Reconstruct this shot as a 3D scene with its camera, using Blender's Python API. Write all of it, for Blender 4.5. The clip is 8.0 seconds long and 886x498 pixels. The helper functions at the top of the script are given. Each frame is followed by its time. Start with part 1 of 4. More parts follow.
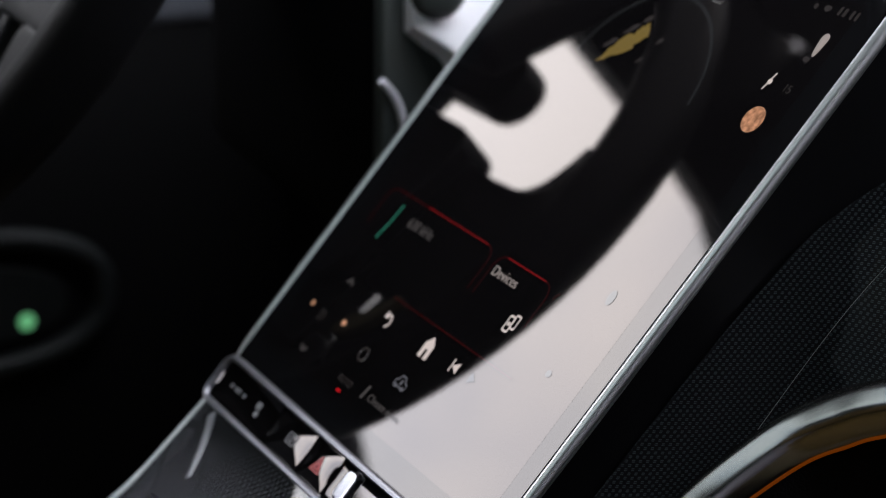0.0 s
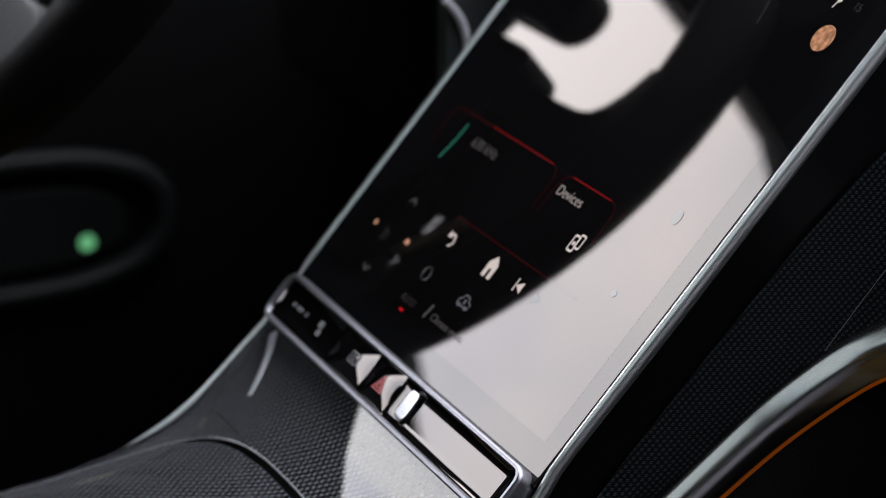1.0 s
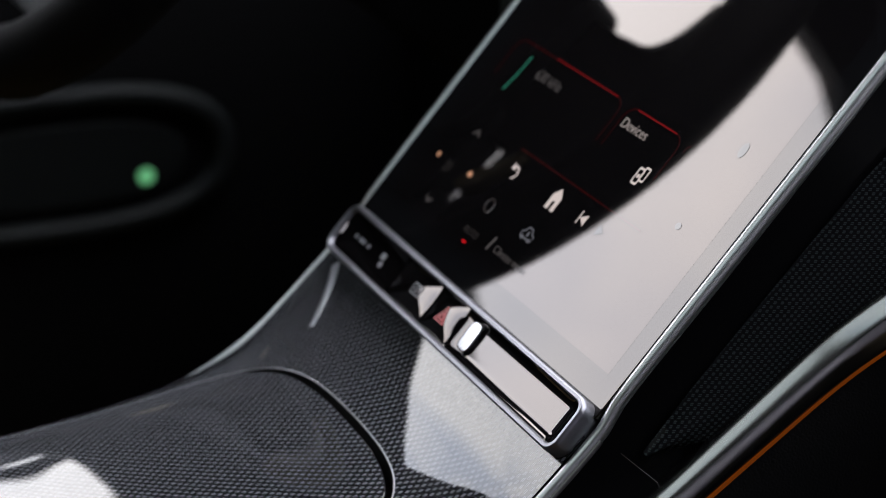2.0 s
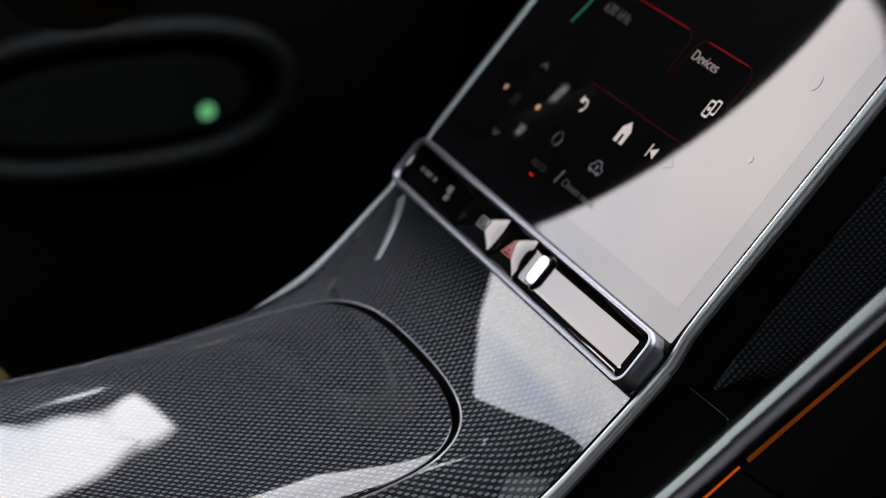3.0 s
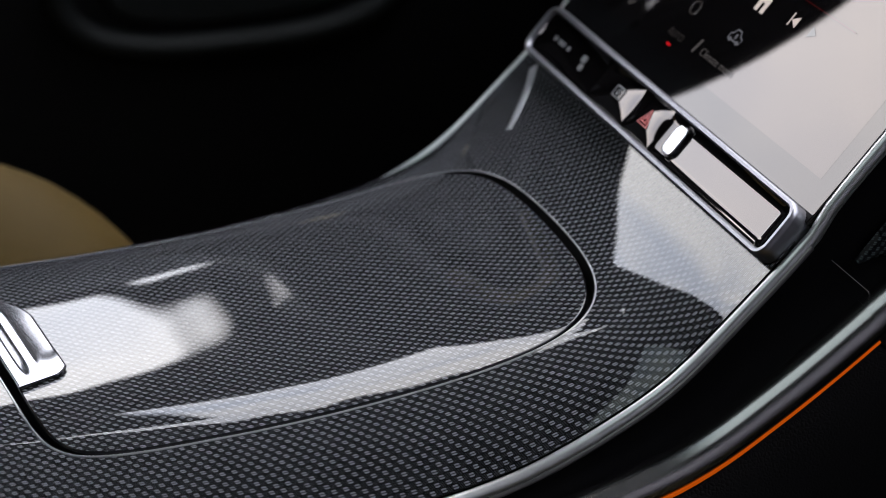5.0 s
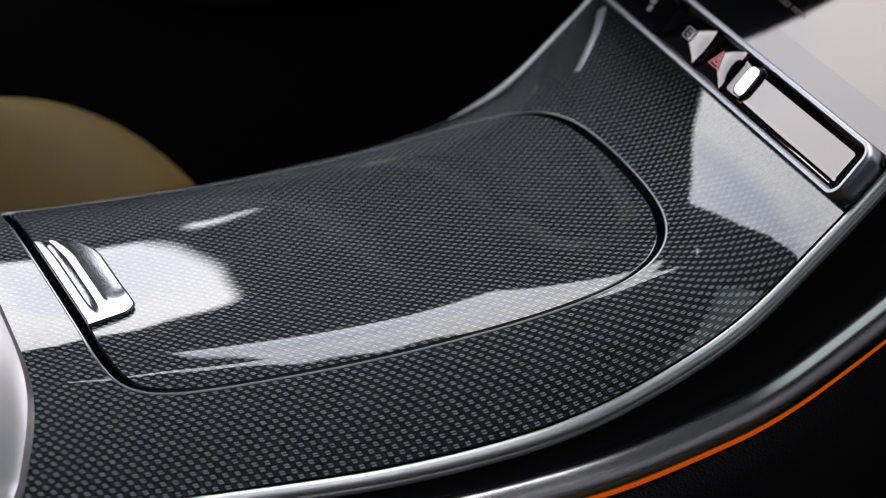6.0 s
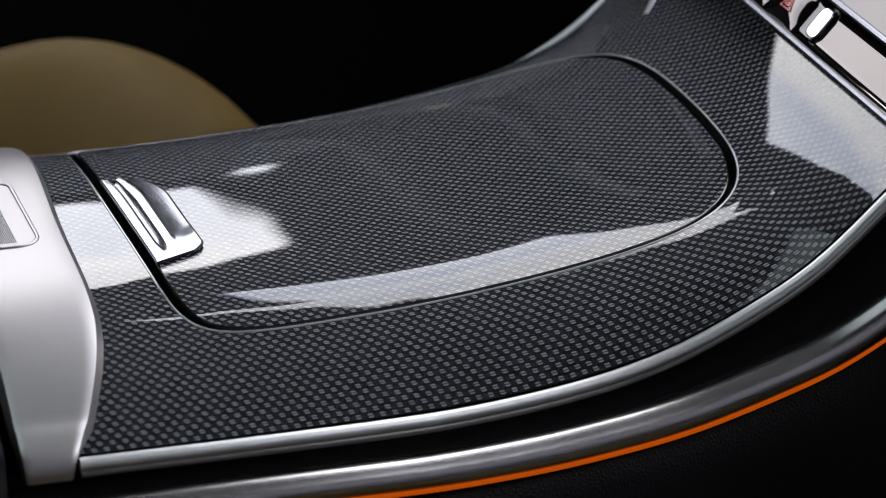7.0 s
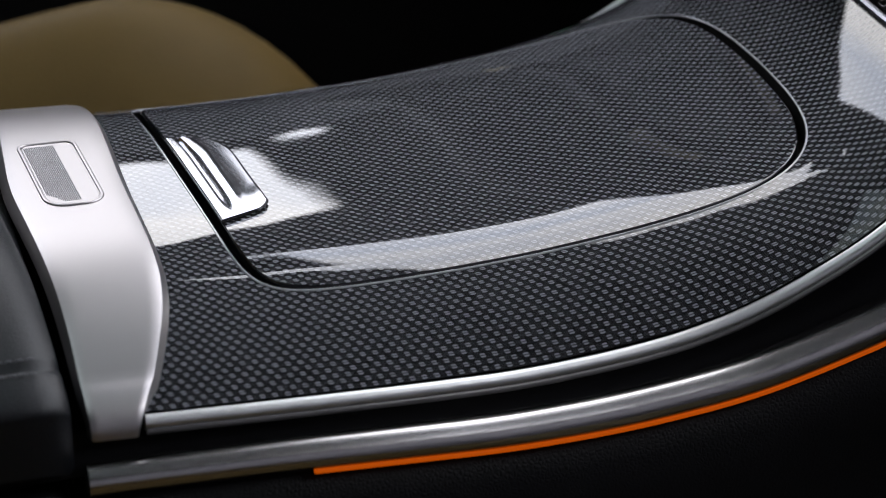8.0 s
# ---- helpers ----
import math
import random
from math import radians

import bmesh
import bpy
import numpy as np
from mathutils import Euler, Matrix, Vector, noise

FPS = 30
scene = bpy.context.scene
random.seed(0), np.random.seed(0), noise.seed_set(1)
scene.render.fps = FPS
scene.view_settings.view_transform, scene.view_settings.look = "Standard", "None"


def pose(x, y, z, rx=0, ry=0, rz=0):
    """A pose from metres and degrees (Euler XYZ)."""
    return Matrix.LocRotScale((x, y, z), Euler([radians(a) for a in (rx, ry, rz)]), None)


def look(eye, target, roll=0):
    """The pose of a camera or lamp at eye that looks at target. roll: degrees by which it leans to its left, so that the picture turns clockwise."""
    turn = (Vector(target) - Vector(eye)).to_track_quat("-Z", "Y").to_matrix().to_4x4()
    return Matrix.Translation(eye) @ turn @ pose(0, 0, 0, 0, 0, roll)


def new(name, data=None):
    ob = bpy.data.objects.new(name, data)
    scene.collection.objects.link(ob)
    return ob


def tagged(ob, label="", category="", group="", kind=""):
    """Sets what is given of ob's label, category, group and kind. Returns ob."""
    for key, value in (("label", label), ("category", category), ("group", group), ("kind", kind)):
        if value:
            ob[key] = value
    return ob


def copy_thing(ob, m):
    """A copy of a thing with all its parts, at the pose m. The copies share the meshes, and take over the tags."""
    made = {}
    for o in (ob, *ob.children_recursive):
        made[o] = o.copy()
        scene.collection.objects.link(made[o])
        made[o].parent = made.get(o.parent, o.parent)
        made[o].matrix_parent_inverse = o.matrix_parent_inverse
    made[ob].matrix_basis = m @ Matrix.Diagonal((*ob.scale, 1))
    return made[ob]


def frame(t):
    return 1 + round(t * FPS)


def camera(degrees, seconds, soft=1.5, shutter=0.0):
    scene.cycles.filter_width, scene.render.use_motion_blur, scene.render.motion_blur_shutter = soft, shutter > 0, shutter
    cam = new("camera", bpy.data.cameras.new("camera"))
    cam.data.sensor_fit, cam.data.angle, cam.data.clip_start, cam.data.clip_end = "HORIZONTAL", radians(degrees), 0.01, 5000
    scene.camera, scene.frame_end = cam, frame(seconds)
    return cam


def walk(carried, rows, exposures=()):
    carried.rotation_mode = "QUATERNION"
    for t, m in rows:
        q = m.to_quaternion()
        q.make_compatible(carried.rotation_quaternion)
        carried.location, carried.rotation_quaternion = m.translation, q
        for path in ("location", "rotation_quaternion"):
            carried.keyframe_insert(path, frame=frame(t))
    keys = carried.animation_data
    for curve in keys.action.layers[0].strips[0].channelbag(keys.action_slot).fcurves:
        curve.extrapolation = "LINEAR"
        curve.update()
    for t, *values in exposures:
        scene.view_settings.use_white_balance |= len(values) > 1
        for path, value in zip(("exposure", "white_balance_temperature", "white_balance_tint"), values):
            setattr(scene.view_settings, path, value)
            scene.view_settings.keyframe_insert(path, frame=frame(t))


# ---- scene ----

# ---------------------------------------------------------------- camera
cam = camera(20.0, 8.0, 0.6)
PATH = [
    (0.0, pose(0.7935, -0.3616, 0.3562, 71.630, -0.823, 63.683)),
    (0.5, pose(0.7908, -0.3616, 0.3532, 70.834, -0.822, 64.355)),
    (1.0, pose(0.7887, -0.3628, 0.3500, 70.043, -0.828, 65.021)),
    (1.5, pose(0.7885, -0.3650, 0.3485, 69.348, -0.842, 65.639)),
    (3.0, pose(0.7810, -0.3705, 0.3401, 67.390, -0.750, 67.508)),
    (3.5, pose(0.7776, -0.3726, 0.3372, 66.737, -0.717, 68.105)),
    (4.0, pose(0.7743, -0.3748, 0.3330, 66.072, -0.666, 68.712)),
    (5.5, pose(0.7668, -0.3826, 0.3240, 64.406, -0.499, 70.413)),
    (6.0, pose(0.7645, -0.3866, 0.3199, 63.917, -0.444, 70.950)),
    (6.5, pose(0.7622, -0.3903, 0.3155, 63.476, -0.392, 71.455)),
    (7.0, pose(0.7603, -0.3943, 0.3110, 63.041, -0.357, 72.012)),
    (7.5, pose(0.7578, -0.3972, 0.3075, 62.672, -0.308, 72.570)),
    (8.0, pose(0.7555, -0.4004, 0.3054, 62.373, -0.253, 73.081)),
]
walk(cam, PATH)
scene.view_settings.exposure = 0.0
cam.data.dof.use_dof = True
cam.data.dof.focus_distance = 0.832
cam.data.dof.aperture_fstop = 10.5

# ---------------------------------------------------------------- light
world = bpy.data.worlds.new("overcast_sky")
scene.world = world
world.use_nodes = True
wn, wl = world.node_tree.nodes, world.node_tree.links
wn.clear()
sky = wn.new("ShaderNodeTexSky")
sky.sky_type, sky.sun_disc = "NISHITA", False
sky.sun_elevation, sky.sun_rotation = radians(48), radians(250)
coord = wn.new("ShaderNodeTexCoord")
cloud = wn.new("ShaderNodeTexNoise")
cloud.inputs["Scale"].default_value, cloud.inputs["Detail"].default_value = 5.0, 5.0
ramp = wn.new("ShaderNodeValToRGB")
ramp.color_ramp.elements[0].position, ramp.color_ramp.elements[1].position = 0.40, 0.60
ramp.color_ramp.elements[0].color = (0.30, 0.30, 0.30, 1)
white = wn.new("ShaderNodeMix")
white.data_type = "RGBA"
white.inputs["B"].default_value = (85.0, 84.0, 86.0, 1)
back = wn.new("ShaderNodeBackground")
back.inputs["Strength"].default_value = 0.10
wo = wn.new("ShaderNodeOutputWorld")
wl.new(coord.outputs["Generated"], cloud.inputs["Vector"])
wl.new(cloud.outputs["Fac"], ramp.inputs["Fac"])
wl.new(ramp.outputs["Color"], white.inputs["Factor"])
thin = wn.new("ShaderNodeMix")
thin.data_type = "RGBA"
thin.inputs["Factor"].default_value = 0.85
thin.inputs["B"].default_value = (50.0, 57.0, 73.0, 1)
wl.new(sky.outputs["Color"], thin.inputs["A"])
wl.new(thin.outputs["Result"], white.inputs["A"])
wl.new(white.outputs["Result"], back.inputs["Color"])
wl.new(back.outputs["Background"], wo.inputs["Surface"])

sun_data = bpy.data.lights.new("sun", "SUN")
sun_data.energy, sun_data.angle, sun_data.color = 0.6, radians(14), (1.0, 0.98, 0.95)
sun = new("sun", sun_data)
sun.matrix_world = look((0, 0, 4), (1.4, -0.5, 0))


# ---------------------------------------------------------------- materials
def nodes_of(m):
    m.use_nodes = True
    return m.node_tree.nodes, m.node_tree.links


def mat(name, colour, rough=0.5, metal=0.0, vary=0.15, scale=60.0, bump=0.0, bump_scale=400.0, coat=0.0, stretch=(1, 1, 1),
        rough_vary=0.06, ior=1.5, coat_rough=0.03, spec=0.5, tint=(1, 1, 1)):
    """A surface with two scales of variation: broad tone and fine grain."""
    m = bpy.data.materials.new(name)
    n, l = nodes_of(m)
    b = n["Principled BSDF"]
    b.inputs["Metallic"].default_value, b.inputs["IOR"].default_value = metal, ior
    b.inputs["Coat Weight"].default_value, b.inputs["Coat Roughness"].default_value = coat, coat_rough
    b.inputs["Specular IOR Level"].default_value = spec
    b.inputs["Specular Tint"].default_value = (*tint, 1)
    tc, mp = n.new("ShaderNodeTexCoord"), n.new("ShaderNodeMapping")
    mp.inputs["Scale"].default_value = stretch
    l.new(tc.outputs["Object"], mp.inputs["Vector"])
    broad, fine = n.new("ShaderNodeTexNoise"), n.new("ShaderNodeTexNoise")
    broad.inputs["Scale"].default_value, fine.inputs["Scale"].default_value = scale, bump_scale
    broad.inputs["Detail"].default_value, fine.inputs["Detail"].default_value = 4, 3
    l.new(mp.outputs["Vector"], broad.inputs["Vector"])
    l.new(mp.outputs["Vector"], fine.inputs["Vector"])
    mx = n.new("ShaderNodeMix")
    mx.data_type = "RGBA"
    mx.inputs["A"].default_value = (*[c * (1 - vary) for c in colour], 1)
    mx.inputs["B"].default_value = (*[min(1, c * (1 + vary)) for c in colour], 1)
    l.new(broad.outputs["Fac"], mx.inputs["Factor"])
    l.new(mx.outputs["Result"], b.inputs["Base Color"])
    mr = n.new("ShaderNodeMapRange")
    mr.inputs["To Min"].default_value, mr.inputs["To Max"].default_value = max(0.01, rough - rough_vary), rough + rough_vary
    l.new(fine.outputs["Fac"], mr.inputs["Value"])
    l.new(mr.outputs["Result"], b.inputs["Roughness"])
    if bump:
        bp = n.new("ShaderNodeBump")
        bp.inputs["Strength"].default_value, bp.inputs["Distance"].default_value = bump, 0.0006
        l.new(fine.outputs["Fac"], bp.inputs["Height"])
        l.new(bp.outputs["Normal"], b.inputs["Normal"])
    return m


def glow(name, colour, strength, rough=0.04):
    """A lit sign on a display: glossy like its glass."""
    m = bpy.data.materials.new(name)
    n, l = nodes_of(m)
    b = n["Principled BSDF"]
    b.inputs["Base Color"].default_value = (0.004, 0.004, 0.004, 1)
    b.inputs["Roughness"].default_value = rough
    b.inputs["Specular IOR Level"].default_value = 0.5 if rough < 0.2 else 0.05
    b.inputs["Emission Color"].default_value = (*colour, 1)
    b.inputs["Emission Strength"].default_value = strength
    return m


def leather(name, colour, rough=0.5, size=900.0, depth=0.35, spec=0.3):
    """Grained leather: cells with creases, over a soft change of tone."""
    m = mat(name, colour, rough, vary=0.2, scale=25, spec=spec)
    n, l = nodes_of(m)
    b = n["Principled BSDF"]
    tc, vo, bp = n.new("ShaderNodeTexCoord"), n.new("ShaderNodeTexVoronoi"), n.new("ShaderNodeBump")
    vo.feature = "DISTANCE_TO_EDGE"
    vo.inputs["Scale"].default_value = size
    bp.inputs["Strength"].default_value, bp.inputs["Distance"].default_value = depth, 0.0004
    l.new(tc.outputs["Object"], vo.inputs["Vector"])
    l.new(vo.outputs["Distance"], bp.inputs["Height"])
    l.new(bp.outputs["Normal"], b.inputs["Normal"])
    return m


def woven(name, dark, light, cell, coat=1.0, rough=0.35, cross=0.89, sheen=0.0, strand=0.36):
    """Woven fibre under clear lacquer: alternate cells of bright strand pairs on dark strands. UV in metres."""
    m = bpy.data.materials.new(name)
    n, l = nodes_of(m)
    b = n["Principled BSDF"]
    b.inputs["Roughness"].default_value = rough
    b.inputs["Coat Weight"].default_value, b.inputs["Coat Roughness"].default_value = coat, 0.006
    b.inputs["Coat IOR"].default_value = 1.44
    b.inputs["Specular IOR Level"].default_value = sheen
    uv = n.new("ShaderNodeUVMap")
    sp = n.new("ShaderNodeSeparateXYZ")
    wob = n.new("ShaderNodeTexNoise")
    wob.inputs["Scale"].default_value = 180.0
    l.new(uv.outputs["UV"], wob.inputs["Vector"])
    l.new(uv.outputs["UV"], sp.inputs["Vector"])

    def op(kind, a, c=None, d=None):
        o = n.new("ShaderNodeMath")
        o.operation = kind
        for i, v in enumerate((a, c, d)):
            if v is None:
                continue
            if isinstance(v, (int, float)):
                o.inputs[i].default_value = v
            else:
                l.new(v, o.inputs[i])
        return o.outputs[0]

    u = op("ADD", op("DIVIDE", sp.outputs["X"], cell), op("MULTIPLY", wob.outputs["Fac"], 0.14))
    v = op("ADD", op("DIVIDE", sp.outputs["Y"], cell * cross), op("MULTIPLY", wob.outputs["Fac"], 0.12))
    even = op("FLOORED_MODULO", op("ADD", op("FLOOR", u), op("FLOOR", v)), 2.0)
    fu, fv = op("SUBTRACT", op("FRACT", u), 0.5), op("SUBTRACT", op("FRACT", v), 0.5)
    # a bright dot of two strands, the one a little ahead of the other
    fs = op("SUBTRACT", fu, op("MULTIPLY", op("SIGN", fv), 0.07))
    eu, ev = op("POWER", op("ABSOLUTE", op("MULTIPLY", fs, 1.95)), 4.0), op("POWER", op("ABSOLUTE", op("MULTIPLY", fv, 2.75)), 3.0)
    dot = n.new("ShaderNodeMapRange")
    dot.inputs["From Min"].default_value, dot.inputs["From Max"].default_value = 1.0, 0.6
    l.new(op("ADD", eu, ev), dot.inputs["Value"])
    split = n.new("ShaderNodeMapRange")
    split.inputs["From Min"].default_value, split.inputs["From Max"].default_value = 0.03, 0.13
    split.inputs["To Min"].default_value = 0.06
    l.new(op("ABSOLUTE", fv), split.inputs["Value"])
    # three thin slanting strands in the dark cells
    thread = op("POWER", op("MAXIMUM", op("SINE", op("MULTIPLY", op("ADD", u, v), 18.85)), 0.0), 4.0)
    fine = op("MULTIPLY", op("MULTIPLY", thread, op("SUBTRACT", 1.0, even)), strand)
    mask = op("MULTIPLY", op("MULTIPLY", dot.outputs["Result"], split.outputs["Result"]), even)
    tone = n.new("ShaderNodeTexNoise")
    tone.inputs["Scale"].default_value = 700.0
    l.new(uv.outputs["UV"], tone.inputs["Vector"])
    level = op("MAXIMUM", op("MULTIPLY", mask, op("ADD", op("MULTIPLY", tone.outputs["Fac"], 0.7), 0.65)), fine)
    mx = n.new("ShaderNodeMix")
    mx.data_type = "RGBA"
    mx.inputs["A"].default_value, mx.inputs["B"].default_value = (*dark, 1), (*light, 1)
    l.new(level, mx.inputs["Factor"])
    l.new(mx.outputs["Result"], b.inputs["Base Color"])
    # slight waviness of the lacquer
    orange = n.new("ShaderNodeTexNoise")
    orange.inputs["Scale"].default_value = 900.0
    l.new(uv.outputs["UV"], orange.inputs["Vector"])
    bp = n.new("ShaderNodeBump")
    bp.inputs["Strength"].default_value, bp.inputs["Distance"].default_value = 0.0025, 0.0003
    l.new(op("ADD", orange.outputs["Fac"], op("MULTIPLY", mask, 0.08)), bp.inputs["Height"])
    l.new(bp.outputs["Normal"], b.inputs["Coat Normal"])
    return m


def tinted(name, colour):
    """Tinted window glass: it dims what comes through and mirrors a little."""
    m = bpy.data.materials.new(name)
    n, l = nodes_of(m)
    n.remove(n["Principled BSDF"])
    see, gloss, mix = n.new("ShaderNodeBsdfTransparent"), n.new("ShaderNodeBsdfGlossy"), n.new("ShaderNodeMixShader")
    see.inputs["Color"].default_value = (*colour, 1)
    gloss.inputs["Roughness"].default_value = 0.02
    mix.inputs["Fac"].default_value = 0.05
    l.new(see.outputs["BSDF"], mix.inputs[1])
    l.new(gloss.outputs["BSDF"], mix.inputs[2])
    l.new(mix.outputs["Shader"], n["Material Output"].inputs["Surface"])
    return m


TINTED = tinted("tinted_roof_glass", (0.40, 0.43, 0.42))
CARBON = woven("lacquered_woven_fibre", (0.0005, 0.0005, 0.0008), (0.114, 0.116, 0.129), 0.00198, rough=0.5, sheen=0.012, strand=0.52)
MESH_TRIM = woven("matte_woven_trim", (0.0028, 0.003, 0.0034), (0.017, 0.022, 0.023), 0.00150, coat=0.1, rough=0.45, strand=0.05)
SATIN = mat("satin_silver", (0.278, 0.265, 0.268), 0.36, 1.0, vary=0.03, scale=40, bump_scale=900, rough_vary=0.012)
RAIL = mat("rail_silver", (0.33, 0.322, 0.325), 0.22, 1.0, vary=0.01, scale=30, bump_scale=900, rough_vary=0.003)
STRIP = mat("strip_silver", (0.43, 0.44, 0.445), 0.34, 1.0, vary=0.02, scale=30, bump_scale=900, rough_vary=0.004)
# silver with the tan seat's reflection painted in as yellow
PADDLE = mat("tan_tinted_paddle_metal", (0.62, 0.56, 0.36), 0.42, 1.0, vary=0.05, scale=60, bump_scale=800, rough_vary=0.02)
CHROME = mat("chrome", (0.38, 0.385, 0.415), 0.16, 1.0, vary=0.03, scale=50, bump_scale=700, rough_vary=0.01)
GREY_FRAME = mat("dark_chrome", (0.20, 0.20, 0.222), 0.36, 1.0, vary=0.05, scale=60, bump_scale=800, rough_vary=0.02)
RIM_GLINT = mat("lacquer_rim_glint", (0.10, 0.103, 0.112), 0.22, 0.0, vary=0.1, scale=60, coat=0.8)
# grey for the highlight streak painted on the ramp
STREAK_GREY = mat("reflected_streak_grey", (0.34, 0.35, 0.37), 0.5, 1.0, vary=0.05, scale=60, bump_scale=800, rough_vary=0.02)
DARK_LINE = mat("dark_trim_metal", (0.10, 0.095, 0.095), 0.35, 1.0, vary=0.05, scale=60, bump_scale=800, rough_vary=0.02)
RIBBED = mat("ribbed_metal", (0.19, 0.185, 0.19), 0.42, 1.0, vary=0.08, scale=300, bump=0.2, bump_scale=1200)
GLASS_BLACK = mat("black_glass", (0.003, 0.003, 0.0035), 0.03, 0.0, vary=0.3, scale=20, rough_vary=0.012, ior=1.50, tint=(1.0, 0.91, 0.85))
PANEL_GLASS = mat("display_glass", (0.0025, 0.0022, 0.0025), 0.03, 0.0, vary=0.3, scale=20, rough_vary=0.012, ior=1.56, tint=(1.0, 0.87, 0.80))
PIANO = mat("piano_black", (0.004, 0.004, 0.005), 0.06, 0.0, vary=0.3, scale=40, rough_vary=0.03)
SIDE_BLACK = mat("satin_black", (0.0016, 0.0016, 0.0019), 0.30, 0.0, vary=0.3, scale=40, rough_vary=0.04, spec=0.06)
SOFT_BLACK = mat("soft_black_plastic", (0.0025, 0.0025, 0.0028), 0.6, 0.0, vary=0.2, scale=80, bump=0.15, bump_scale=1500, spec=0.08)
GAP_BLACK = mat("gap_black", (0.003, 0.003, 0.003), 0.8, vary=0.2, spec=0.1)
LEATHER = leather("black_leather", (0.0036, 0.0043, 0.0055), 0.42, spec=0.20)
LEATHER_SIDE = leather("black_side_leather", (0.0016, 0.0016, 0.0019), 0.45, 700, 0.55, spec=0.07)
TAN = leather("tan_leather", (0.066, 0.042, 0.0115), 0.6, 500, 0.25, spec=0.12)
HUB_GREY = leather("hub_leather", (0.009, 0.0092, 0.010), 0.5, 700, spec=0.10)
VEIL_GREY = leather("veil_grey_leather", (0.048, 0.052, 0.062), 0.55, 600)
SPOKE_GREY = leather("spoke_leather", (0.014, 0.015, 0.016), 0.5, 700)
RIM_LEATHER = leather("rim_leather", (0.0032, 0.0032, 0.0036), 0.5, 700, spec=0.06)
WHEEL_GREY = leather("wheel_leather", (0.007, 0.007, 0.0075), 0.5, 700, spec=0.1)
BLOCK_GREY = leather("grey_block_leather", (0.17, 0.165, 0.185), 0.6, 500)
THREAD = mat("grey_thread", (0.05, 0.053, 0.06), 0.7, vary=0.2, scale=900)
CARPET = mat("brown_carpet", (0.11, 0.085, 0.045), 0.95, vary=0.4, scale=300, bump=0.8, bump_scale=1800)
HEADLINER = mat("black_headliner", (0.010, 0.010, 0.010), 0.95, vary=0.2, scale=300, bump=0.5, bump_scale=2500)
DASH = leather("dark_dash_skin", (0.003, 0.003, 0.0035), 0.55, 600, spec=0.1)
GREY_DASH = leather("grey_dash_skin", (0.0060, 0.0070, 0.0072), 0.55, 600, spec=0.12)
BEZEL_SILVER = mat("bezel_silver", (0.84, 0.84, 0.88), 0.4, vary=0.05, scale=40, bump_scale=900)
VENT_SILVER = mat("vent_silver", (0.74, 0.74, 0.80), 0.45, vary=0.06, scale=40, bump_scale=900)
GREY_VENT = mat("grey_vent_skin", (0.048, 0.057, 0.054), 0.5, vary=0.15, scale=30, bump=0.2, bump_scale=900)
ASPHALT = mat("asphalt", (0.05, 0.05, 0.052), 0.9, vary=0.35, scale=6, bump=0.8, bump_scale=150)
LIGHT_PIPE = glow("orange_light_pipe", (1.0, 0.15, 0.001), 0.40, 0.6)
# same pipe, its glow turned down by hand for the slanting view of the front
LIGHT_PIPE_DIM = glow("dim_orange_light_pipe", (1.0, 0.20, 0.001), 0.10, 0.6)
UI_WHITE = glow("display_white", (1.0, 0.86, 0.82), 0.62)
UI_TEXT = glow("display_text", (1.0, 0.86, 0.82), 0.34)
UI_DIM = glow("display_dim", (1.0, 0.9, 0.9), 0.07)
UI_CAR = glow("display_lilac", (0.86, 0.86, 1.0), 0.12)
UI_FAINT = glow("display_faint", (1.0, 0.85, 0.85), 0.025)
UI_LIMB = glow("display_limb", (0.85, 0.9, 1.0), 0.010)
UI_RED = glow("display_red", (1.0, 0.02, 0.03), 0.16)
UI_RED_DIM = glow("display_red_dim", (1.0, 0.02, 0.03), 0.03)
UI_DOT = glow("display_red_dot", (1.0, 0.01, 0.02), 0.6)
UI_AMBER = glow("display_amber", (1.0, 0.5, 0.3), 0.5)
UI_MOON = glow("display_moon", (0.85, 0.40, 0.22), 0.55)
_n, _l = nodes_of(UI_MOON)
_t, _r = _n.new("ShaderNodeTexNoise"), _n.new("ShaderNodeMapRange")
_t.inputs["Scale"].default_value, _t.inputs["Detail"].default_value = 420.0, 3.0
_r.inputs["From Min"].default_value, _r.inputs["From Max"].default_value = 0.35, 0.65
_r.inputs["To Min"].default_value, _r.inputs["To Max"].default_value = 0.28, 0.75
_c = _n.new("ShaderNodeTexCoord")
_l.new(_c.outputs["Object"], _t.inputs["Vector"])
_l.new(_t.outputs["Fac"], _r.inputs["Value"])
_l.new(_r.outputs["Result"], _n["Principled BSDF"].inputs["Emission Strength"])
UI_GREEN = glow("display_green", (0.10, 0.75, 0.50), 0.22)
UI_MAP = glow("display_map", (0.55, 0.38, 0.10), 0.28)
PRINT_GREY = mat("grey_print", (0.13, 0.13, 0.14), 0.3, vary=0.05)
PRINT_RED = mat("red_print", (0.55, 0.09, 0.09), 0.3, vary=0.05)
GREEN_LAMP = glow("green_indicator", (0.30, 1.0, 0.45), 0.40, 0.3)


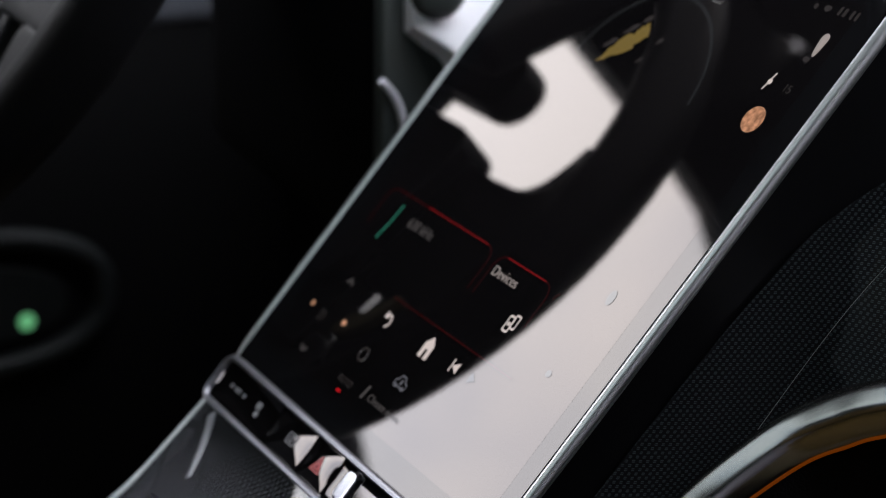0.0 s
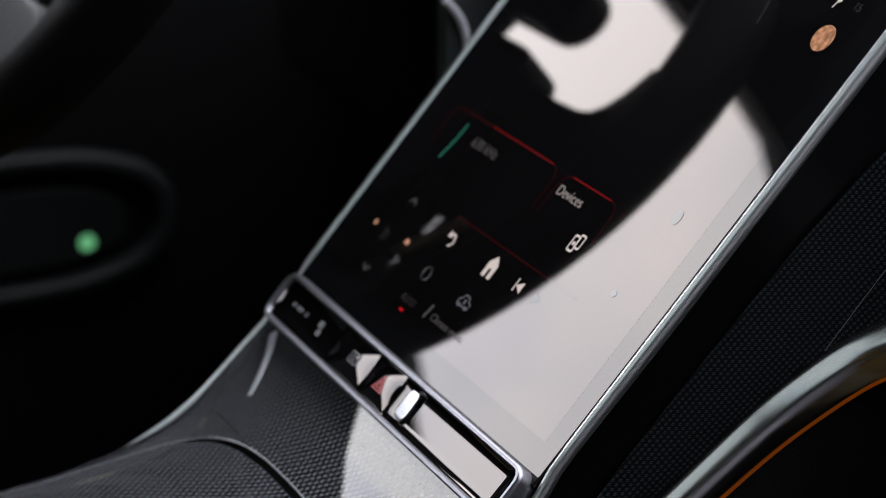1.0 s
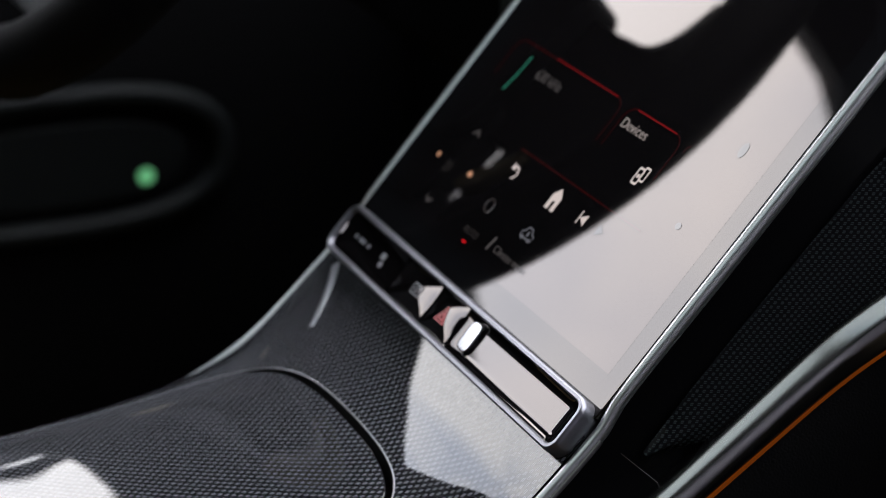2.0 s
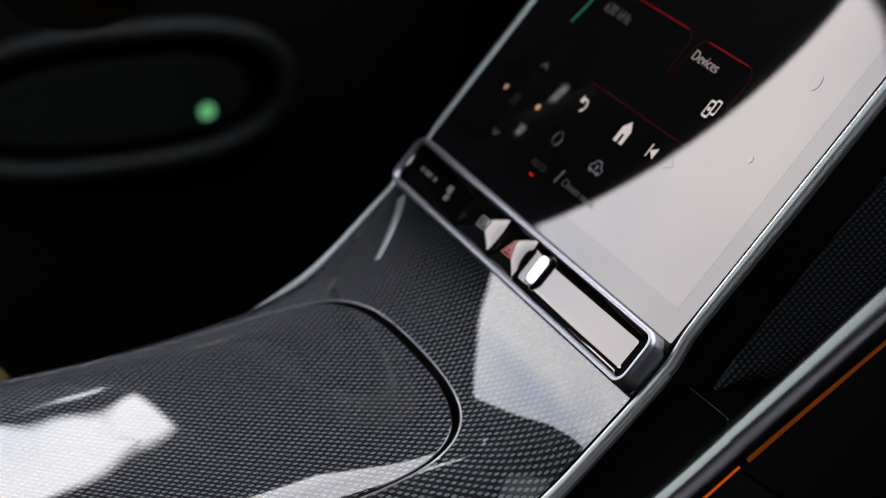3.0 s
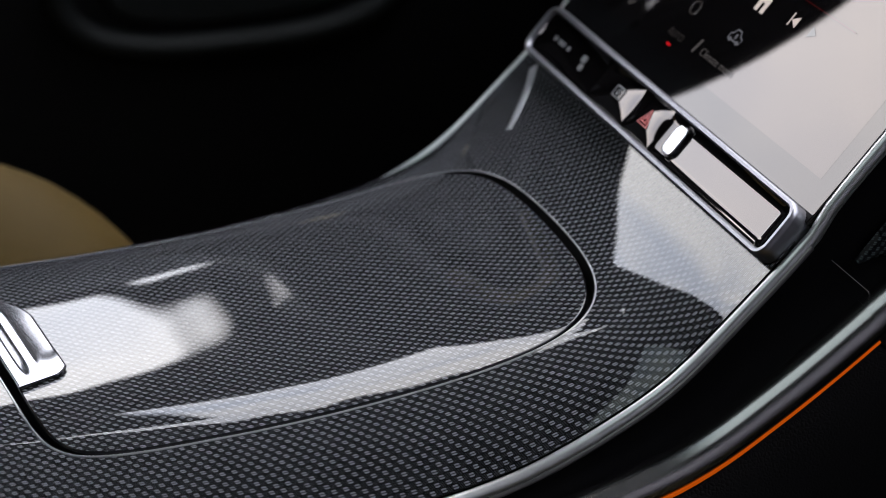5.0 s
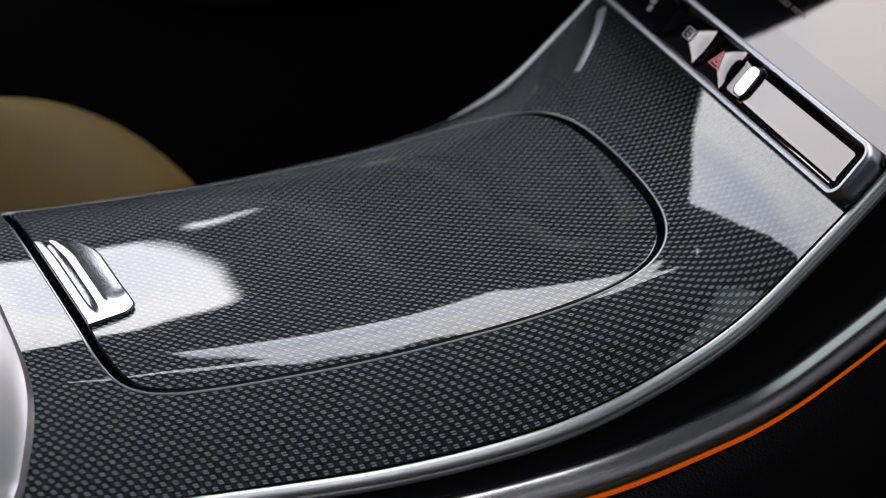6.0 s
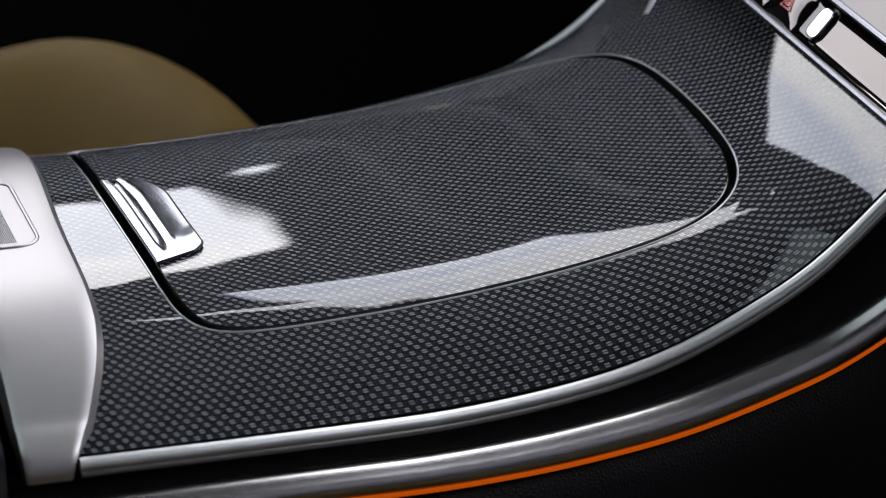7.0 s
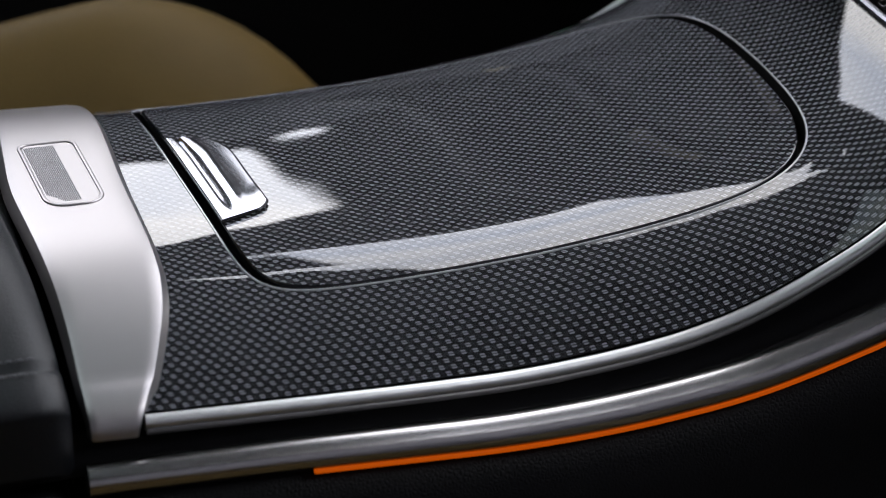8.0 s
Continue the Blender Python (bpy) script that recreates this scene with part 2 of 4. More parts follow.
# ---------------------------------------------------------------- mesh helpers
def part(name, bm, material, parent=None, label="", smooth=True):
    """Links a bmesh, or (vertices, faces, uv), as one mesh object under its thing."""
    me = bpy.data.meshes.new(name)
    if isinstance(bm, tuple):
        verts, faces = bm[0], bm[1]
        me.from_pydata([tuple(v) for v in verts], [], faces)
        if len(bm) > 2:
            lay = me.uv_layers.new(name="UVMap")
            for loop in me.loops:
                lay.data[loop.index].uv = bm[2][loop.vertex_index]
    else:
        bmesh.ops.recalc_face_normals(bm, faces=bm.faces)
        bm.to_mesh(me)
        bm.free()
    me.materials.append(material)
    if smooth:
        for p in me.polygons:
            p.use_smooth = True
        me.set_sharp_from_angle(angle=radians(40))
    ob = new(name, me)
    if parent is not None:
        ob.parent = parent
    if label:
        ob["label"] = label
    return ob


def thing(name, label, category, place=(0, 0, 0), group="", kind=""):
    ob = new(name)
    ob.location = place
    ob.empty_display_size = 0.02
    return tagged(ob, label, category, group, kind)


def lattice(rows, closed_u=False, closed_v=False, uv=None, flip=False):
    """Quads over a list of rows of points."""
    nu, nv = len(rows), len(rows[0])
    verts = [p for r in rows for p in r]
    faces = []
    for i in range(nu if closed_u else nu - 1):
        for j in range(nv if closed_v else nv - 1):
            a, b = i * nv + j, i * nv + (j + 1) % nv
            c, d = ((i + 1) % nu) * nv + (j + 1) % nv, ((i + 1) % nu) * nv + j
            faces.append((a, d, c, b) if flip else (a, b, c, d))
    return (verts, faces, [q for r in uv for q in r]) if uv else (verts, faces)


def sweep(path, profile, side=(1, 0, 0), scale=None, caps=True):
    """A closed profile of (s, n) carried along a path; s lies along side, n square to it and to the path."""
    rows, side = [], Vector(side)
    for i, p in enumerate(path):
        a, b = Vector(path[max(i - 1, 0)]), Vector(path[min(i + 1, len(path) - 1)])
        t = (b - a).normalized()
        s = (side - t * side.dot(t)).normalized()
        n = s.cross(t).normalized()
        k = scale(i / (len(path) - 1)) if scale else 1.0
        rows.append([Vector(p) + s * (u * k) + n * (v * k) for u, v in profile])
    verts, faces = lattice(rows, closed_v=True)
    if caps:
        m = len(profile)
        faces.append(tuple(range(m - 1, -1, -1)))
        faces.append(tuple(range(len(verts) - m, len(verts))))
    bm = bmesh.new()
    vs = [bm.verts.new(v) for v in verts]
    for f in faces:
        bm.faces.new([vs[i] for i in f])
    return bm


def sweep_up(path, profile):
    """Like sweep, with the profile kept upright; profile gives the outline at each share of the way."""
    rows = []
    for i, p in enumerate(path):
        t = (Vector(path[min(i + 1, len(path) - 1)]) - Vector(path[max(i - 1, 0)])).normalized()
        s = t.cross(Vector((0, 0, 1))).normalized()
        n = s.cross(t).normalized()
        rows.append([Vector(p) + s * u + n * v for u, v in profile(i / (len(path) - 1))])
    verts, faces = lattice(rows, closed_v=True)
    m = len(rows[0])
    faces += [tuple(range(m - 1, -1, -1)), tuple(range(len(verts) - m, len(verts)))]
    bm = bmesh.new()
    vs = [bm.verts.new(v) for v in verts]
    for f in faces:
        bm.faces.new([vs[i] for i in f])
    return bm


def rounded(w, h, r, k=5):
    """The outline of a rounded rectangle, centred."""
    pts = []
    for cx, cy, a0 in ((w / 2 - r, h / 2 - r, 0), (-w / 2 + r, h / 2 - r, 90), (-w / 2 + r, -h / 2 + r, 180), (w / 2 - r, -h / 2 + r, 270)):
        for i in range(k + 1):
            a = radians(a0 + 90 * i / k)
            pts.append((cx + r * math.cos(a), cy + r * math.sin(a)))
    return pts


def slab(outline, z0, z1, bevel=0.0, m=None):
    """An outline made solid from z0 to z1, its upper edge rounded by bevel."""
    rings = [(0.0, z0), (0.0, z1 - bevel)]
    if bevel:
        rings += [(bevel * (1 - math.cos(radians(a))), z1 - bevel + bevel * math.sin(radians(a))) for a in (22, 45, 68, 90)]
        rings.append((bevel * 2.5, z1))
    cx, cy = sum(p[0] for p in outline) / len(outline), sum(p[1] for p in outline) / len(outline)
    ext = max(max(abs(p[0] - cx), abs(p[1] - cy)) for p in outline)
    bm = bmesh.new()
    prev = None
    k = len(outline)
    for inset, z in rings:
        ring = []
        for i, (x, y) in enumerate(outline):
            ax, ay = outline[i - 1]
            bx, by = outline[(i + 1) % k]
            tx, ty = bx - ax, by - ay
            ln = math.hypot(tx, ty) or 1
            co = Vector((x - ty / ln * inset, y + tx / ln * inset, z))
            ring.append(bm.verts.new(m @ co if m else co))
        if prev:
            for i in range(k):
                bm.faces.new((prev[i], prev[(i + 1) % k], ring[(i + 1) % k], ring[i]))
        else:
            bm.faces.new(ring[::-1])
        prev = ring
    bm.faces.new(prev)
    return bm


def frame_ring(outer, inner, z0, z1, bevel, m):
    """A flat ring between two outlines with the same count of points, rounded on top."""
    k = len(outer)
    bm = bmesh.new()
    rings = []
    for t, z in ((0, z0), (0, z1 - bevel), (0.12, z1 - bevel * 0.3), (0.3, z1), (0.7, z1), (0.88, z1 - bevel * 0.3), (1, z1 - bevel), (1, z0)):
        rings.append([bm.verts.new(m @ Vector((o[0] + (i[0] - o[0]) * t, o[1] + (i[1] - o[1]) * t, z))) for o, i in zip(outer, inner)])
    for a, b in zip(rings, rings[1:] + rings[:1]):
        for i in range(k):
            bm.faces.new((a[i], a[(i + 1) % k], b[(i + 1) % k], b[i]))
    return bm


def box(x0, x1, y0, y1, z0, z1, bevel=0.0, seg=3, m=None):
    bm = bmesh.new()
    bmesh.ops.create_cube(bm, size=1)
    for v in bm.verts:
        v.co = Vector(((x0 + x1) / 2 + v.co.x * (x1 - x0), (y0 + y1) / 2 + v.co.y * (y1 - y0), (z0 + z1) / 2 + v.co.z * (z1 - z0)))
    if bevel:
        bmesh.ops.bevel(bm, geom=bm.edges[:], offset=bevel, segments=seg, profile=0.6, affect="EDGES")
    if m:
        bmesh.ops.transform(bm, matrix=m, verts=bm.verts)
    return bm


def smooth_line(pts, count):
    """A smooth line through a few points."""
    pts = [Vector(p) for p in pts]
    ext = [2 * pts[0] - pts[1]] + pts + [2 * pts[-1] - pts[-2]]
    out = []
    for i in range(count):
        f = i / (count - 1) * (len(pts) - 1)
        k = min(int(f), len(pts) - 2)
        t = f - k
        a, b, c, d = ext[k:k + 4]
        out.append(0.5 * ((2 * b) + (c - a) * t + (2 * a - 5 * b + 4 * c - d) * t * t + (3 * b - a - 3 * c + d) * t ** 3))
    return out


def circle(r, k=16, sx=1.0, sy=1.0):
    return [(r * sx * math.cos(2 * math.pi * i / k), r * sy * math.sin(2 * math.pi * i / k)) for i in range(k)]


# ---------------------------------------------------------------- the console's form
XC = 0.007                    # the console's middle
HALF = 0.106                  # half its width at the edge strips
LEAN = radians(49)            # the display leans back from the level by this much
EDGE_Y = (-.36, -.293, -.254, -.209, -.182, -.163, -.144, -.125, -.105, -.086, -.066, -.056, -.0462, -.0365, -.0204, -.0093, .06)
EDGE_Z = (-.0845, -.0879, -.0897, -.0914, -.0920, -.0912, -.0897, -.0872, -.0823, -.0746, -.0645, -.0583, -.0497, -.0400, -.0246, -.0134, .0663)
MID_Y = (-.36, -.30, -.25, -.22, -.19, -.16, -.13, -.10, -.08, -.065, -.055, -.045, -.035, -.0204, -.0093, .06)
MID_Z = (-.0615, -.0644, -.0663, -.0660, -.0649, -.0628, -.0594, -.0556, -.0530, -.0503, -.0475, -.0429, -.0376, -.0262, -.0134, .0663)


def smoothed(xs, vs, w):
    """A line through points, rounded by a running mean with soft ends."""
    g = np.linspace(-0.40, 0.10, 1001)
    k = np.exp(-0.5 * (np.arange(-90, 91) * 0.0005 / w) ** 2)
    k /= k.sum()
    v = np.interp(g, xs, vs)
    v[g < xs[0]] = vs[0] + (g[g < xs[0]] - xs[0]) * (vs[1] - vs[0]) / (xs[1] - xs[0])
    v[g > xs[-1]] = vs[-1] + (g[g > xs[-1]] - xs[-1]) * (vs[-1] - vs[-2]) / (xs[-1] - xs[-2])
    out = np.convolve(np.pad(v, 90, mode="reflect", reflect_type="odd"), k, mode="valid")
    return g, out


_G, _EDGE = smoothed(EDGE_Y, EDGE_Z, 0.0065)
_, _MID = smoothed(MID_Y, MID_Z, 0.0063)


def soft(y, xs, vs, w=0.012):
    return float(np.mean([np.interp(y + k, xs, vs) for k in np.linspace(-w, w, 9)]))


def edge_z(y):
    return float(np.interp(y, _G, _EDGE))


def fullness(y):
    """How squarely the section rolls over at its shoulders: softer at the rear, fuller under the front of the lid."""
    t = min(max((y + 0.275) / 0.145, 0), 1)
    return 4.0 + 2.0 * t * t * (3 - 2 * t)


def crown(y):
    return (float(np.interp(y, _G, _MID)) - edge_z(y)) * 0.76 / (1 - 0.7 ** fullness(y))


def top_z(x, y):
    u = min(abs(x - XC) / HALF, 1.02)
    return edge_z(y) + crown(y) * (1 - u ** fullness(y))


_ys = np.linspace(-.36, 0.0, 361)
_len = np.concatenate([[0], np.cumsum(np.hypot(np.diff(_ys), np.diff([top_z(XC, y) for y in _ys])))])


def weave_uv(x, y):
    d = x - XC
    drop = crown(y) * min(abs(d) / HALF, 1.02) ** fullness(y)
    return (float(np.interp(y, _ys, _len)), math.copysign(math.hypot(abs(d), drop * 1.1), d))


SCREEN = Matrix(((1, 0, 0, XC), (0, math.cos(LEAN), -math.sin(LEAN), 0), (0, math.sin(LEAN), math.cos(LEAN), 0), (0, 0, 0, 1)))


# ---------------------------------------------------------------- the cabin
def sheet_with_holes(outer, holes, x0, x1):
    """A wall in the y-z plane from x0 to x1 with openings through it."""
    bm = bmesh.new()
    loops = []
    for pts in [outer] + holes:
        vs = [bm.verts.new((x0, y, z)) for y, z in pts]
        loops += [bm.edges.new((vs[i], vs[(i + 1) % len(vs)])) for i in range(len(vs))]
    bmesh.ops.triangle_fill(bm, edges=loops, use_beauty=True)
    got = bmesh.ops.extrude_face_region(bm, geom=bm.faces[:])
    for v in got["geom"]:
        if isinstance(v, bmesh.types.BMVert):
            v.co.x = x1
    return bm


def build_cabin():
    tagged(part("ground", box(-60, 60, -60, 60, -0.95, -0.90), ASPHALT, smooth=False), "grey asphalt ground under the car", "ground", kind="structure")
    tagged(part("floor", box(-0.74, 0.96, -1.7, 1.0, -0.50, -0.46, 0.01), CARPET), "brown carpeted cabin floor", "floor", kind="structure")
    # roof with the curved upper edge of the windscreen opening
    rows_t, rows_b = [], []
    for i in range(49):
        x = -0.74 + 1.70 * i / 48
        yh = float(np.interp(x, (-.74, -.66, -.587, -.54, -.495, -.45, -.40, -.30, -.25, -.20, -.10, .05, .20), (-.187, -.160, -.138, -.100, -.032, -.018, -.012, -.006, -.002, .015, .046, .080, .160)))
        rows_t.append([Vector((x, yh - (yh + 1.7) * j / 40, 0.675 - 0.02 * abs(x / 0.74) ** 3)) for j in range(41)])
        rows_b.append([Vector((x, yh - (yh + 1.7) * j / 40, 0.635 - 0.02 * abs(x / 0.74) ** 3)) for j in range(41)])
    bm = bmesh.new()
    vt = [[bm.verts.new(p) for p in r] for r in rows_t]
    vb = [[bm.verts.new(p) for p in r] for r in rows_b]
    for i in range(48):
        for j in range(40):
            mid = (vt[i][j].co + vt[i + 1][j + 1].co) / 2
            if -0.30 < mid.x < 0.55 and -0.985 < mid.y < -0.27:
                continue
            bm.faces.new((vt[i][j], vt[i][j + 1], vt[i + 1][j + 1], vt[i + 1][j]))
            bm.faces.new((vb[i][j], vb[i + 1][j], vb[i + 1][j + 1], vb[i][j + 1]))
        bm.faces.new((vt[i][0], vt[i + 1][0], vb[i + 1][0], vb[i][0]))
        bm.faces.new((vt[i][40], vb[i][40], vb[i + 1][40], vt[i + 1][40]))
    tagged(part("ceiling", bm, HEADLINER), "black fabric headliner of the car", "ceiling", kind="structure")
    # unseen visor, added only to keep stray sky out of the console's reflections
    visor = thing("added_visor", "unseen black visor at the windscreen head, added to block sky reflections", "sun visor", (-0.63, -0.05, 0.606))
    part("visor_panel", box(-0.115, 0.110, -0.088, 0.032, -0.008, 0.008, 0.006, 4), HEADLINER, visor, "padded black panel")
    part("visor_hinge", sweep([(-0.09, -0.048, 0.0), (-0.09, -0.075, 0.010), (-0.09, -0.115, 0.020)], circle(0.004, 10)), SOFT_BLACK, visor, "thin black hinge arm")
    roof = thing("sunroof", "dark tinted glass sunroof in a black frame", "sunroof", (0.125, -0.63, 0.655), kind="structure")
    ring = frame_ring(rounded(0.96, 0.84, 0.06), rounded(0.82, 0.69, 0.04), -0.03, 0.008, 0.004, Matrix.Identity(4))
    part("sunroof_frame", ring, SOFT_BLACK, roof, "black sunroof frame")
    part("pane", slab(rounded(0.90, 0.77, 0.05), 0.009, 0.014, 0.0, Matrix.Identity(4)), TINTED, roof, "dark tinted pane", smooth=False)
    # driver's side with its window; passenger's side closed by an unseen wall
    outer = [(1.0, -0.50), (1.0, 0.05), (0.42, 0.24), (-0.28, 0.66), (-0.7, 0.68), (-1.7, 0.60), (-1.7, -0.50)]
    window = [(-0.070, 0.250), (-0.046, 0.280), (-0.027, 0.297), (-0.007, 0.343), (-0.007, 0.354), (-0.028, 0.376), (-0.055, 0.420), (-0.083, 0.460), (-0.140, 0.491), (-0.180, 0.516), (-0.250, 0.560), (-0.30, 0.586), (-0.45, 0.617), (-0.66, 0.619), (-0.95, 0.60), (-0.98, 0.33), (-0.40, 0.279), (-0.34, 0.274), (-0.13, 0.251)]
    # two made-up holes that put small sky patches into the lid's reflection
    lights = [[(-0.060, 0.241), (-0.051, 0.233), (-0.035, 0.238), (-0.023, 0.255), (-0.024, 0.266), (-0.037, 0.265)], [(-0.006, 0.306), (-0.001, 0.305), (0.005, 0.318), (0.002, 0.322)]]
    tagged(part("wall_left", sheet_with_holes(outer, [window] + lights, -0.705, -0.745), SOFT_BLACK, smooth=False), "black car side with an open window and two added holes", "wall", kind="structure")
    # added to block light from this side; grey so the rail mirrors it
    tagged(part("wall_right", box(0.925, 0.965, -1.72, 1.02, -0.50, 0.66, 0.004), BLOCK_GREY), "unseen plain grey wall, added to block light and show in the rail", "wall", kind="structure")
    tagged(part("wall_back", box(-0.74, 0.96, -1.74, -1.68, -0.5, 0.64, 0.01), SOFT_BLACK), "black wall behind the rear seats", "wall", kind="structure")
    tagged(part("wall_front", box(-0.74, 0.96, 0.98, 1.04, -0.5, 0.10, 0.01), SOFT_BLACK), "black bulkhead before the dashboard", "wall", kind="structure")
    for s in (-1, 1):
        k = 0.0 if s < 0 else 0.2
        path = [(s * 0.71 + k, 0.98, 0.08), (s * 0.70 + k, 0.45, 0.265), (s * 0.690 + k, -0.04, 0.53), (s * 0.665 + k, -0.17, 0.60)]
        tagged(part("trim", sweep(smooth_line(path, 16), circle(0.026, 12, 0.9, 1.3)), HEADLINER), "black windscreen pillar trim", "pillar", kind="structure")


build_cabin()


def build_dashboard():
    d = thing("dashboard", "dark leather-covered dashboard with grey lower skin", "dashboard")
    rows = []
    prof = [(0.235, -0.30), (0.215, -0.12), (0.21, -0.02), (0.225, 0.05), (0.27, 0.12), (0.34, 0.165), (0.50, 0.185), (0.98, 0.10)]
    line = smooth_line([(0, a, b) for a, b in prof], 30)
    for i in range(33):
        x = -0.70 + 1.62 * i / 32
        bow = 0.04 * abs(x / 0.7) ** 2
        rows.append([Vector((x, p.y + bow, p.z)) for p in line])
    part("dash_skin", lattice(rows, flip=True), DASH, d)
    # driver's side: silver-edged binnacle, grey skin and a bright vent blade beside the display
    part("binnacle", box(-0.46, -0.215, 0.115, 0.22, -0.03, 0.125, 0.03, 5), SOFT_BLACK, d, "black instrument binnacle")
    hood = Matrix.Translation((-0.345, 0.056, 0.255)) @ Matrix.Rotation(radians(-12), 4, "X")
    part("driver_display", box(-0.110, 0.110, -0.012, 0.012, -0.075, 0.075, 0.008, 4, hood), SOFT_BLACK, d, "black driver display behind the wheel")
    part("display_stem", box(-0.40, -0.29, 0.055, 0.20, 0.10, 0.20, 0.012), SOFT_BLACK, d)
    part("vent_skin", box(-0.190, -0.180, 0.0945, 0.245, -0.02, 0.125, 0.003, 3), GREY_VENT, d, "dark grey skin round the vent")
    arc = smooth_line([(-0.178, 0.0932, 0.0778), (-0.178, 0.1002, 0.0690), (-0.178, 0.1038, 0.0585), (-0.178, 0.1036, 0.047), (-0.178, 0.100, 0.030)], 24)
    part("binnacle_trim", sweep(arc, circle(0.0019, 10)), VENT_SILVER, d, "thin silver edge of the binnacle")
    side = Matrix(((0, 0, 1, -0.172), (1, 0, 0, 0.1245), (0, 1, 0, 0.0975), (0, 0, 0, 1)))
    bezel = [(-0.0195, 0.0040), (-0.0040, -0.0085), (-0.0005, -0.0150), (0.0065, -0.0175), (0.022, -0.002), (0.030, 0.012), (0.020, 0.028), (-0.020, 0.028)]
    turn = Matrix.Translation((-0.172, 0.1245, 0.0975)) @ Matrix.Rotation(radians(-24), 4, "Y") @ Matrix.Translation((0.172, -0.1245, -0.0975))
    part("vent_bezel", slab(bezel, -0.010, 0.004, 0.0020, turn @ side), BEZEL_SILVER, d, "bright silver vent bezel")
    ball = bmesh.new()
    bmesh.ops.create_uvsphere(ball, u_segments=28, v_segments=16, radius=0.0135)
    for v in ball.verts:
        v.co = Vector((-0.168 + v.co.x * 0.6, 0.1155 + v.co.y, 0.1190 + v.co.z))
    part("vent_ball", ball, GREY_VENT, d, "round dark air vent")
    return d




# ---------------------------------------------------------------- centre console
dashboard = build_dashboard()
console = thing("center_console", "centre console in glossy dark woven carbon with silver strips", "car console", (0, 0, 0))


def _lid_ring(gap_f, gap_s, gap_r):
    """The lid's outline: rounded at the front, squarer and slightly askew at the rear, evenly spaced."""
    pts = []
    for n, sign, reach in ((5.2, 1, 0.1035 + gap_f), (9.0, -1, 0.0986 + gap_r)):
        hw = 0.0742 + gap_s
        a = np.linspace(0, math.pi, 4001) if sign > 0 else np.linspace(math.pi, 2 * math.pi, 4001)
        c, q = np.cos(a), np.abs(np.sin(a))
        n = n if sign > 0 else np.where(c < 0, 34.0, n)
        x = hw * np.sign(c) * np.abs(c) ** (2 / n)
        k = q ** (2 / n)
        y = sign * reach * k
        y = y - 0.006 * (x / hw) ** 2 * q ** 2 if sign > 0 else y + 0.079 * x * k ** 3
        pts.append(np.stack([x, y], 1)[:-1])
    p = np.concatenate(pts)
    p = np.concatenate([p, p[:1]])
    run = np.concatenate([[0], np.cumsum(np.hypot(*np.diff(p, axis=0).T))])
    return run / run[-1], p


_RINGS = {}


def lid_outline(a, t, gap_f=0.0, gap_s=0.0, gap_r=0.0):
    """A point of the storage lid's outline, a from 0 to two pi along it; t scales it from its middle."""
    key = (gap_f, gap_s, gap_r)
    if key not in _RINGS:
        _RINGS[key] = _lid_ring(*key)
    run, p = _RINGS[key]
    f = (a / (2 * math.pi)) % 1.0
    return XC + float(np.interp(f, run, p[:, 0])) * t, -0.160 + float(np.interp(f, run, p[:, 1])) * t


def build_panel():
    ringcount, k = 30, 288
    rows, uvs, walls = [], [], []
    y0, y1 = -0.300, -0.012

    def at(x, y, dz=0.0):
        return Vector((x, y, top_z(x, y) + dz)), weave_uv(x, y)

    # the turned-down rim of the opening, then out to the console's edge
    for step in range(-3, ringcount + 1):
        row, uvr = [], []
        for i in range(k):
            a = 2 * math.pi * i / k
            lx, ly = lid_outline(a, 1.0, 0.0030, 0.0008, 0.0034)
            ang = math.atan2(ly + 0.160, lx - XC)
            c, s = math.cos(ang), math.sin(ang)
            q = max(abs(c) / (HALF), abs(s) / (y1 + 0.160) if s > 0 else abs(s) / (-0.160 - y0))
            bx, by = XC + c / q, -0.160 + s / q
            if step <= 0:
                ox, oy = lid_outline(a, 1.0, 0.0030, 0.0008, 0.0034)
                p, w = at(ox, oy, (0.0, -0.0006, -0.0030, -0.0080)[-step])
                inset = (0.0, -0.0004, -0.0006, -0.0006)[-step]
                p.x += (ox - XC) * inset * 8
                row.append(p), uvr.append(w)
                continue
            f = step / ringcount
            p, w = at(lx + (bx - lx) * f, ly + (by - ly) * f)
            row.append(p), uvr.append(w)
        if step <= 0:
            walls.append(row)
        if step >= 0:
            rows.append(row), uvs.append(uvr)
    part("opening_wall", lattice(walls, closed_v=True, flip=True), GAP_BLACK, console, "black wall of the lid opening")
    part("trim_panel", lattice(rows, closed_v=True, uv=uvs, flip=True), CARBON, console, "glossy dark woven carbon trim")

    # the opening's rim line, its grey painted for the highlight where the lacquer turns over
    prof = circle(0.00055, 10)
    pts = []
    for i in range(k):
        x, y = lid_outline(2 * math.pi * i / k, 1.0, 0.0030, 0.0008, 0.0034)
        pts.append(Vector((x, y, top_z(x, y) - 0.0002)))
    rows = []
    for i in range(k):
        t = (pts[(i + 1) % k] - pts[i - 1]).normalized()
        s = t.cross(Vector((0, 0, 1))).normalized()
        n = s.cross(t)
        rows.append([pts[i] + s * u + n * v for u, v in prof])
    part("opening_rim", lattice(rows, closed_u=True, closed_v=True), RIM_GLINT, console, "thin grey rim of the lid opening, for its edge highlight")
    # dark well under the lid
    part("lid_well", lattice([[Vector((*lid_outline(2 * math.pi * i / 64, t, 0.004, 0.002, 0.004), top_z(*lid_outline(2 * math.pi * i / 64, t)) - 0.0075)) for i in range(64)] for t in (0.05, 0.5, 1.0)], closed_v=True), GAP_BLACK, console)


build_panel()


